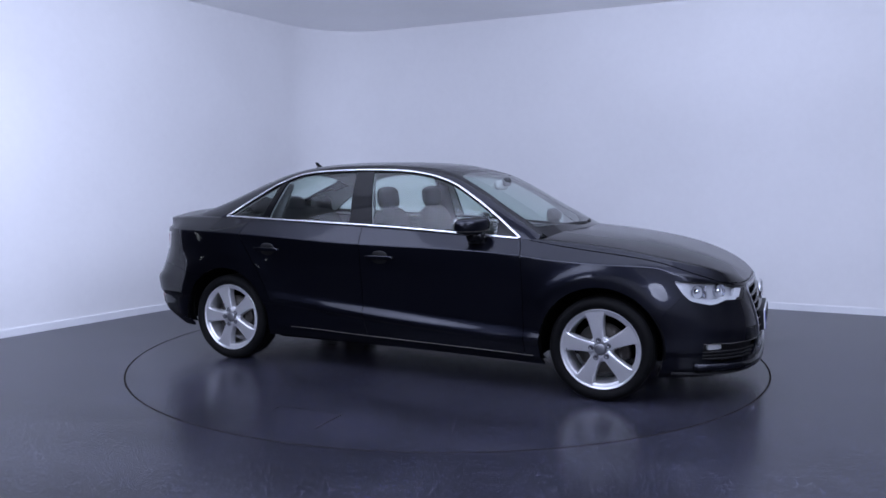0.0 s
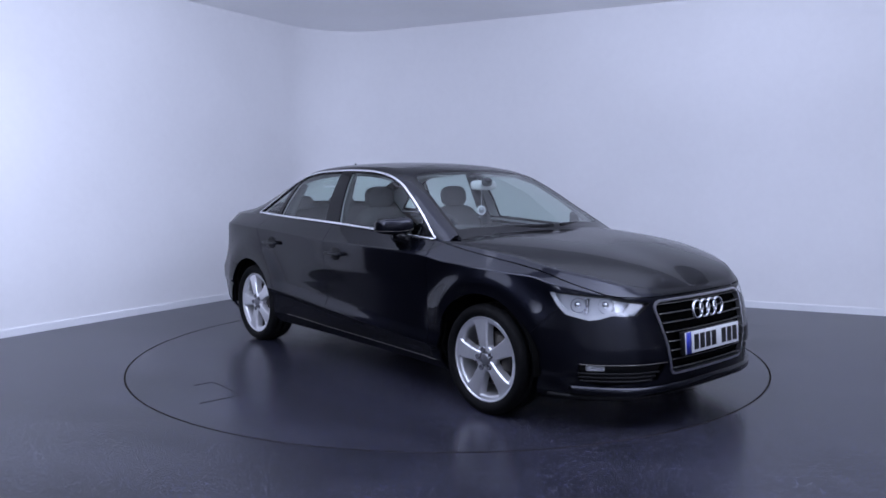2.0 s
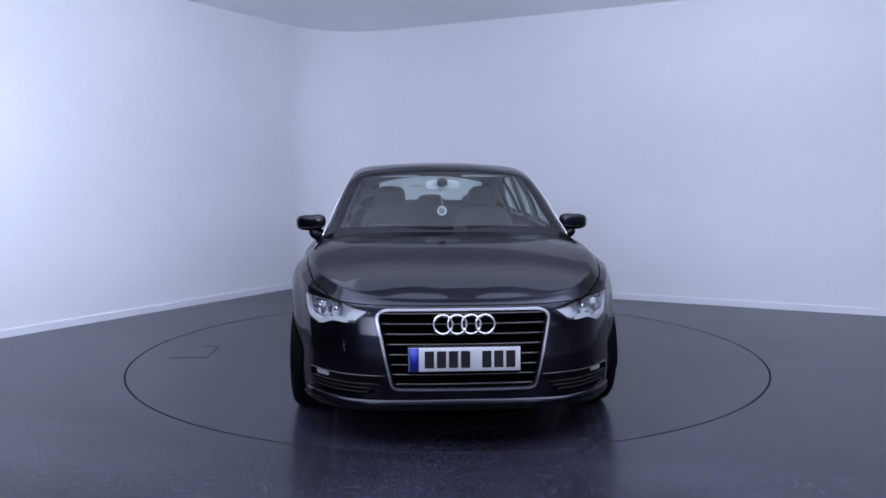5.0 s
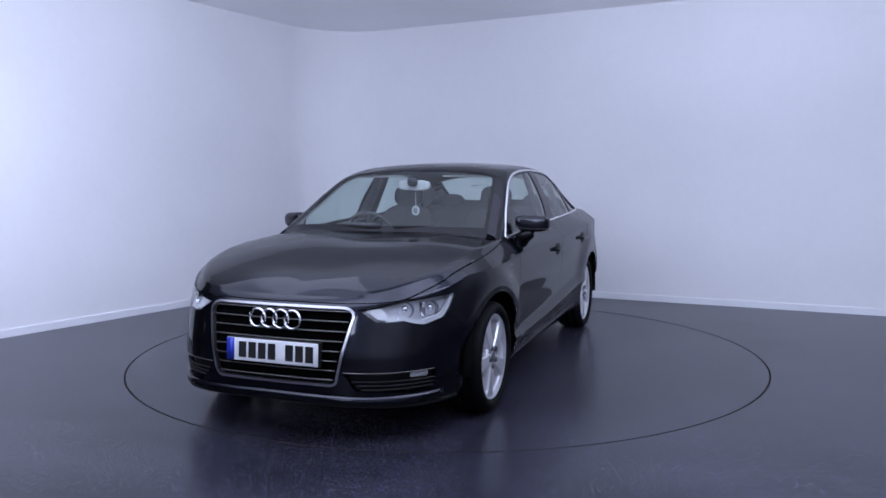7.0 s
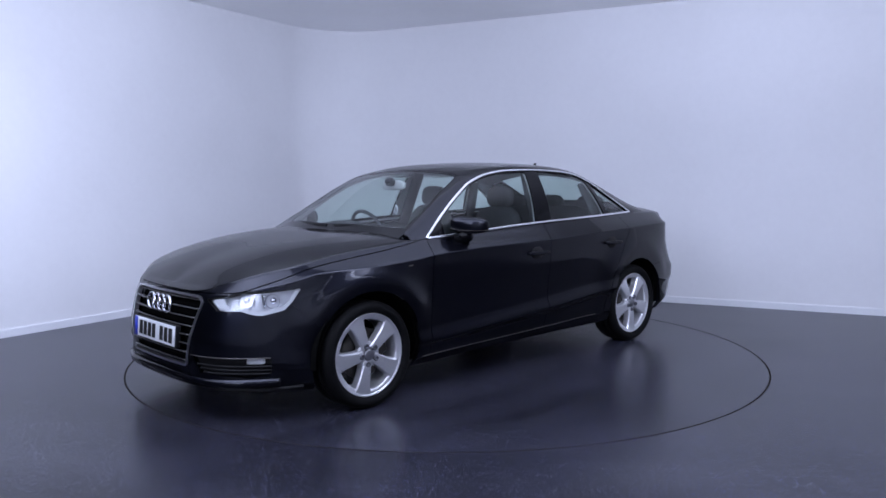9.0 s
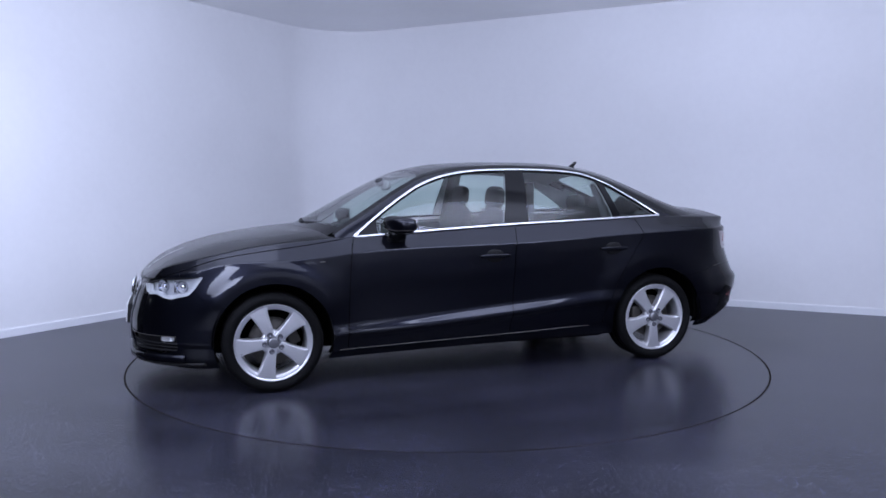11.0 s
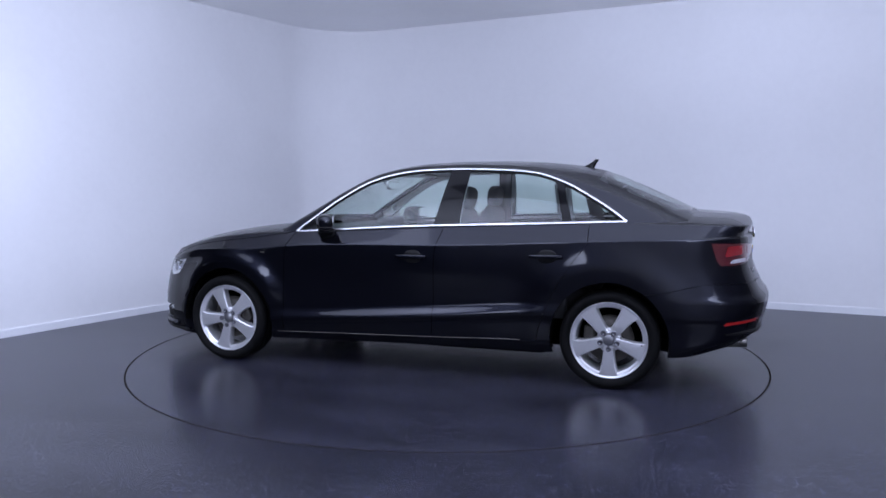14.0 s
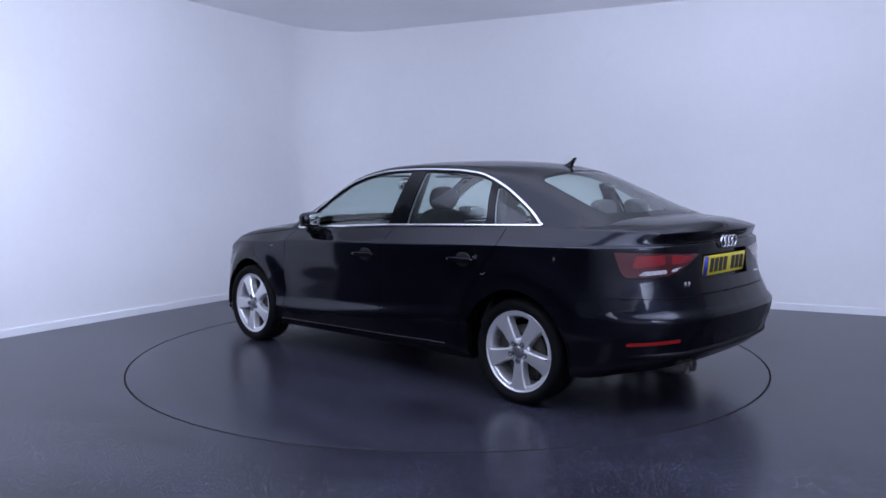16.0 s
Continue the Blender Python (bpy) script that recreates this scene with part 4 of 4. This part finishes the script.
def build_rear(car, tail, refl):
    tl = inside(TAILLIGHT, rear_pz)
    for s, sk in ((1, tail), (-1, mirrored(tail))):
        ax = lambda P, s=s: rear_pz(P * np.array([1, s, 1]))
        shape = lambda P, s=s: tl(P * np.array([1, s, 1]))
        body, _ = cut(sk, lambda P: shape(P) - .002)
        split = lambda P: ax(P)[0] - 1.535
        inner, outer = cut(body, split)
        unit = panel("tail_light", outer, RED_DEEP, car, "red tail light with clear lower strip", depth=.02)
        lit = inside([(1.24, .808), (1.50, .825), (1.50, .876), (1.28, .872)], ax)
        a, _ = cut(outer, lit)
        panel("red_lens", a, RED, unit, "bright red lens", depth=.004, sink=-.0015)
        a, _ = cut(outer, inside([(1.29, .770), (1.515, .778), (1.515, .800), (1.33, .793)], ax))
        panel("reversing_lens", a, CLEAR_RIB, unit, "clear reversing light strip", depth=.004, sink=-.002)
        panel("lid_lens", inner, RED_DEEP, unit, depth=.02)
        a, _ = cut(inner, inside([(1.55, .823), (1.70, .832), (1.77, .857), (1.55, .872)], ax))
        panel("red_lens", a, RED, unit, "bright red lens", depth=.004, sink=-.0015)
        a, _ = cut(inner, inside([(1.55, .782), (1.61, .790), (1.655, .808), (1.55, .802)], ax))
        panel("reversing_lens", a, CLEAR_RIB, unit, "clear reversing light strip", depth=.004, sink=-.002)
        panel("reflector", refl if s == 1 else mirrored(refl), RED_BRIGHT, car, "red bumper reflector", depth=.01)
    x = nose_x(0, .79, True)
    axes = Matrix(((0, 0, -1, 0), (-1, 0, 0, 0), (0, 1, 0, 0), (0, 0, 0, 1)))
    plate = part("number_plate", slab(.52, .111, .008, (0, 0, 0), .003), PLATE_YELLOW, car, "yellow number plate with plain dark bars")
    plate.matrix_basis = Matrix.Translation((x + .018, 0, .795)) @ axes @ pose(0, 0, 0, 6, 0, 0)
    part("plate_band", slab(.044, .109, .003, (-.236, 0, .0045)), PLATE_BLUE, plate, "blue band")
    text_bars(plate, (1, 1, 1, 1, 0, 1, 1, 1), .043, .078, .013, pose(.025, 0, .0045), INK)
    four_rings(car, Matrix.Translation((nose_x(0, .92, True) - .014, 0, .92)) @ axes @ pose(0, 0, 0, 0, 0, 0), .030, .045, .0045, "bright chrome badge of four linked rings")
    for y, w in ((.455, .022), (.425, .020)):
        ob = part("model_badge", slab(.004, w, .026, (nose_x(y, .715, True) - .002, y, .715), .001), CHROME, car, "small chrome badge bars")
    part("model_badge", slab(.004, .06, .014, (nose_x(-.43, .72, True) - .002, -.43, .72), .001), CHROME, car, "small chrome badge bars")
    for y in (.395, .30):
        pipe = part("exhaust_pipe", lathe([(.029, .16), (.029, -.035), (.032, -.040), (.035, -.035), (.035, .16)], 28), STEEL, car, "polished twin exhaust tip")
        pipe.matrix_basis = Matrix.Translation((-2.075, y, .258)) @ pose(0, 0, 0, 0, 0, -90) @ pose(0, 0, 0, -4, 0, 0)
        # black disc stands in for the shade inside the pipe
        ob = part("bore_shade", lathe([(0, .02), (.029, .02)], 24), UNDER, pipe)
    # darker diffuser strip along the lower bumper
    row = [p for p in FLANK[6][-110:] if p[0] < -1.97]
    P = [(p[0], p[1], .375) for p in row] + [(p[0], -p[1], .375) for p in row[-2::-1]]
    part("bumper_strip", sweep(P, [(0, 0, 1)] * len(P), [(-.003, -.022), (-.003, .003), (.02, .003), (.02, -.022)]), PLASTIC, car)


def build_fittings(car):
    # door handles
    for x, z in ((-.076, .777), (-.946, .800)):
        for s in (1, -1):
            y = flank_y(x, z)
            h = part("door_handle", rounded(.205, .022, .026, (x, (y + .026) * s, z), 4), PAINT, car, "black bow door handle")
            part("handle_bowl", rounded(.115, .014, .084, (x - .005, (y + .0005) * s, z), 2.4), PLASTIC, h)
            for dx in (-.085, .085):
                part("handle_mount", slab(.025, .03, .018, (x + dx, (y + .010) * s, z), .004), PAINT, h)
    # mirrors
    for s in (1, -1):
        def bend(p):
            return Vector((p.x - .45 * p.y * s, p.y, p.z - .12 * s * p.y * (p.y * s < 0)))
        m = part("door_mirror", rounded(.125, .200, .104, (.548, .872 * s, .986), 3.0, shape=bend), PAINT, car, "black door mirror")
        part("mirror_glass", rounded(.008, .145, .080, (.484, .872 * s, .988), 4, m=pose(0, 0, 0, 0, 0, 24 * s)), MIRROR, m)
        part("mirror_line", rounded(.126, .201, .004, (.548, .872 * s, .957), 3.0, shape=bend), STEEL, m, "thin bright line")
        part("mirror_foot", rounded(.12, .14, .085, (.555, .82 * s, .908), 2.4, m=pose(0, 0, 0, 30 * s, 0, 0)), GLOSS_BLACK, m)
    part("wing_badge", slab(.034, .003, .006, (1.03, flank_y(1.03, .775), .775), .001), STEEL, car, "small chrome badge bar")
    # aerial fin
    z = float(ROOF_Z(-1.08))
    fin = from_lists(*fin_points((-1.035, 0, z - .008)))
    bmesh.ops.recalc_face_normals(fin, faces=fin.faces)
    part("roof_aerial", fin, GLOSS_BLACK, car, "black shark-fin aerial")
    # wipers along the foot of the windscreen
    for y0, y1 in ((-.58, .03), (.12, .60)):
        pts = []
        for t in np.linspace(0, 1, 14):
            y = y0 + (y1 - y0) * t
            x = 1.035 - .20 * (y / .62) ** 2 - .015
            pts.append((x, y, float(hood_top(x, y)) + .018))
        w = part("wiper", sweep(pts, [(0, 0, 1)] * 14, [(-.016, -.006), (-.010, .012), (.006, .012), (.016, -.006)]), PLASTIC, car, "black windscreen wiper")
    for s in (1,):
        part("cowl", sweep([(1.02 - .20 * (y / .62) ** 2, y, float(hood_top(1.02 - .20 * (y / .62) ** 2, y)) + .002) for y in np.linspace(-.66, .66, 30)], [(.3, 0, 1)] * 30,
                           [(-.03, -.01), (-.03, .004), (.02, .004), (.02, -.01)]), PLASTIC, car, "black cowl panel")
    # bright line above the sill
    for s in (1, -1):
        pts = [(x, (flank_y(x, float(Z_SILL(x))) + .002) * s, float(Z_SILL(x)) + .004) for x in np.linspace(.93, -.78, 30)]
        part("sill_line", tube(pts, .0022, 6), STEEL, car)
    # wheel houses
    for wx in (WHEEL_X, -WHEEL_X):
        for s in (1, -1):
            pts, fs, n = [], [], 28
            r = .365
            for i in range(n + 1):
                a = radians(-6 + 192 * i / n)
                for y in (.50, .862):
                    pts.append((wx + r * math.cos(a), y * s, WHEEL_Z + r * math.sin(a)))
            for i in range(n):
                fs.append((2 * i, 2 * i + 1, 2 * i + 3, 2 * i + 2))
            fs.append(tuple(range(0, 2 * n + 2, 2)))
            part("wheel_house", from_lists(pts, fs), UNDER, car)
    part("floor_pan", slab(3.5, 1.10, .10, (.08, 0, .24), .02), UNDER, car)
    part("floor_pan", slab(1.86, 1.60, .10, (0, 0, .235), .02), UNDER, car)


def fin_points(o):
    rows = [(.0, .03, .10, .0), (.012, .022, .085, -.012), (.028, .012, .05, -.036), (.048, .007, .036, -.058), (.062, .004, .024, -.068)]
    pts, fs = [], []
    for z, hy, l, dx in rows:
        for k in range(12):
            a = 2 * math.pi * k / 12
            pts.append((o[0] + dx - .02 + l / 2 * math.cos(a), o[1] + hy / 2 * 1.4 * math.sin(a), o[2] + z))
    for i in range(len(rows) - 1):
        for k in range(12):
            j = (k + 1) % 12
            fs.append((i * 12 + k, i * 12 + j, i * 12 + 12 + j, i * 12 + 12 + k))
    fs.append(tuple(range(48, 60)))
    return pts, fs


def hood_top(x, y):
    Q = HOOD.reshape(-1, 3)
    i = np.argmin((Q[:, 0] - x) ** 2 + (Q[:, 1] - abs(y)) ** 2)
    return Q[i, 2]


def build_interior(car):
    for y in (.36, -.36):
        seat = part("front_seat", rounded(.52, .50, .20, (.06, y, .47), 3.5), CLOTH, car, "charcoal cloth front seat")
        part("seat_back", rounded(.16, .47, .60, (-.22, y, .78), 3.2, m=pose(0, 0, 0, 0, -14, 0)), CLOTH, seat)
        part("headrest", rounded(.10, .24, .16, (-.295, y, 1.14), 2.8, m=pose(0, 0, 0, 0, -8, 0)), CLOTH, seat)
        for d in (-.06, .06):
            part("headrest_post", tube([(-.28, y + d, 1.03), (-.29, y + d, 1.11)], .006, 8), STEEL, seat)
    bench = part("rear_seat", rounded(.50, 1.25, .20, (-.98, 0, .50), 4), CLOTH, car, "charcoal cloth rear bench")
    part("seat_back", rounded(.16, 1.24, .56, (-1.25, 0, .78), 4, m=pose(0, 0, 0, 0, -22, 0)), CLOTH, bench)
    for y in (-.40, 0, .40):
        part("headrest", rounded(.10, .24, .13, (-1.34, y, 1.075), 2.8), CLOTH, bench)
    part("parcel_shelf", slab(.42, 1.15, .03, (-1.52, 0, 1.0), .008, m=pose(0, 0, 0, 0, 0, 0)), TRIM, car)
    dash = part("dashboard", rounded(.50, 1.36, .22, (.72, 0, .825), 4), TRIM, car, "dark plastic dashboard")
    part("instrument_hood", rounded(.18, .32, .08, (.58, -.36, .935), 3), TRIM, dash)
    part("console", rounded(.90, .22, .26, (.05, 0, .47), 4), TRIM, car)
    ringp = [(0, .178 * math.cos(a), .178 * math.sin(a)) for a in np.linspace(0, 2 * math.pi, 48, endpoint=False)]
    m = Matrix.Translation((.36, -.36, .875)) @ pose(0, 0, 0, 0, 24, 0)
    w = part("steering_wheel", sweep(ringp, [(1, 0, 0)] * 48, [(.014 * math.cos(a), .014 * math.sin(a)) for a in np.linspace(0, 2 * math.pi, 8, endpoint=False)], True), TRIM, car, "black leather steering wheel")
    w.matrix_basis = m
    part("boss", rounded(.05, .15, .13, (.012, 0, -.01), 2.6), TRIM, w)
    part("spokes", joined(slab(.018, .32, .03, (.008, 0, -.005), .006), slab(.018, .035, .16, (.008, 0, -.09), .006)), TRIM, w)
    part("boss_ring", lathe([(.0, -.016), (.018, -.016), (.018, -.01)], 20), BRIGHT, w).matrix_basis = pose(0, 0, 0, 0, 0, 90)
    for s in (1, -1):
        part("door_card", slab(1.9, .04, .52, (-.10, .73 * s, .66), .015), TRIM, car)
        # inner pillar trims follow the window frames
        for (xa, za), (xb, zb) in (((-.275, .97), (-.325, 1.32)), ((-1.05, 1.01), (-.985, 1.24))):
            ya, yb = cabin_y(xa, za) - .05, cabin_y(xb, zb) - .05
            part("pillar_trim", sweep([(xa, ya * s, za - .1), (xb, yb * s, zb)], [(0, s, 0)] * 2, [(-.05, -.01), (-.05, .01), (.05, .01), (.05, -.01)]), TRIM, car)
    # roof lining
    skin, _ = cut(grid_faces(CABIN, True), lambda P: np.where((P[:, 0] < .22) & (P[:, 0] > -1.16), RAIL_Y(P[:, 0]) - .02 - P[:, 1], -1.0))
    panel("roof_lining", skin, LINING, car, "pale grey cloth roof lining", depth=0, sink=.035, both=True)
    mirror = part("cabin_mirror", rounded(.035, .235, .07, (.42, 0, 1.228), 3.5), LINING, car, "rear view mirror")
    part("mirror_glass", rounded(.006, .215, .055, (.402, 0, 1.227), 4), MIRROR, mirror)
    part("mirror_stem", rounded(.07, .07, .06, (.455, 0, 1.25), 2.4), TRIM, mirror)
    part("sun_visor", slab(.16, .38, .015, (.20, -.34, 1.292), .006), LINING, car)
    part("sun_visor", slab(.16, .38, .015, (.20, .34, 1.292), .006), LINING, car)
    part("shelf_label", slab(.002, .11, .03, (-1.30, -.14, 1.215), .0006, m=pose(0, 0, 0, 0, -62, 0)), PALE, car)
    fresh = part("air_freshener", tube([(.40, .0, 1.20), (.40, .0, 1.085)], .0022, 6), PALE, car, "round white air freshener hanging on a cord")
    o = part("disc", lathe([(.022, .004), (.033, .004), (.033, -.004), (.022, -.004)], 28, close=True), PALE, fresh)
    o.matrix_basis = Matrix.Translation((.40, 0, 1.055)) @ pose(0, 0, 0, 0, 0, 70)
    o = part("disc", lathe([(0, .003), (.022, .003), (.022, -.003), (0, -.003)], 28), ALLOY_DARK, fresh)
    o.matrix_basis = Matrix.Translation((.40, 0, 1.055)) @ pose(0, 0, 0, 0, 0, 70)


def build_car():
    car = new("car")
    tagged(car, label="gloss black four-door saloon car with silver alloy wheels", category="car")
    lamp, mouth, duct, tail, refl = build_body(car)
    build_cabin(car)
    build_front(car, lamp, mouth, duct)
    build_rear(car, tail, refl)
    build_fittings(car)
    build_interior(car)
    wheel = build_wheel()
    wheel.parent = car
    spots = [(WHEEL_X, 1, 66), (WHEEL_X, -1, 100), (-WHEEL_X, 1, -90), (-WHEEL_X, -1, 108)]
    for x, s, a in spots:
        # a: angle of one spoke from the car's nose upwards
        yy = .798 if x > 0 else .768
        turn = pose(0, 0, 0, 0, 0, 0) if s > 0 else pose(0, 0, 0, 0, 0, 180)
        spin = 90 - a if s > 0 else a - 90
        mm = Matrix.Translation((x + (.008 if x > 0 else 0), yy * s, .300)) @ turn @ pose(0, 0, 0, 0, spin, 0)
        if (x, s) == (WHEEL_X, 1):
            wheel.matrix_basis = mm
        else:
            copy_thing(wheel, mm)
    return car


turntable = build_turntable()
car = build_car()


def motions():
    rows = [i * .5 for i in range(33)]
    walk(turntable, [(t, pose(0, 0, 0, 0, 0, car_turn(t))) for t in rows])
    walk(car, [(t, pose(0, 0, 0, 0, 0, car_turn(t)) @ pose(.034, -.059, 0)) for t in rows])


motions()
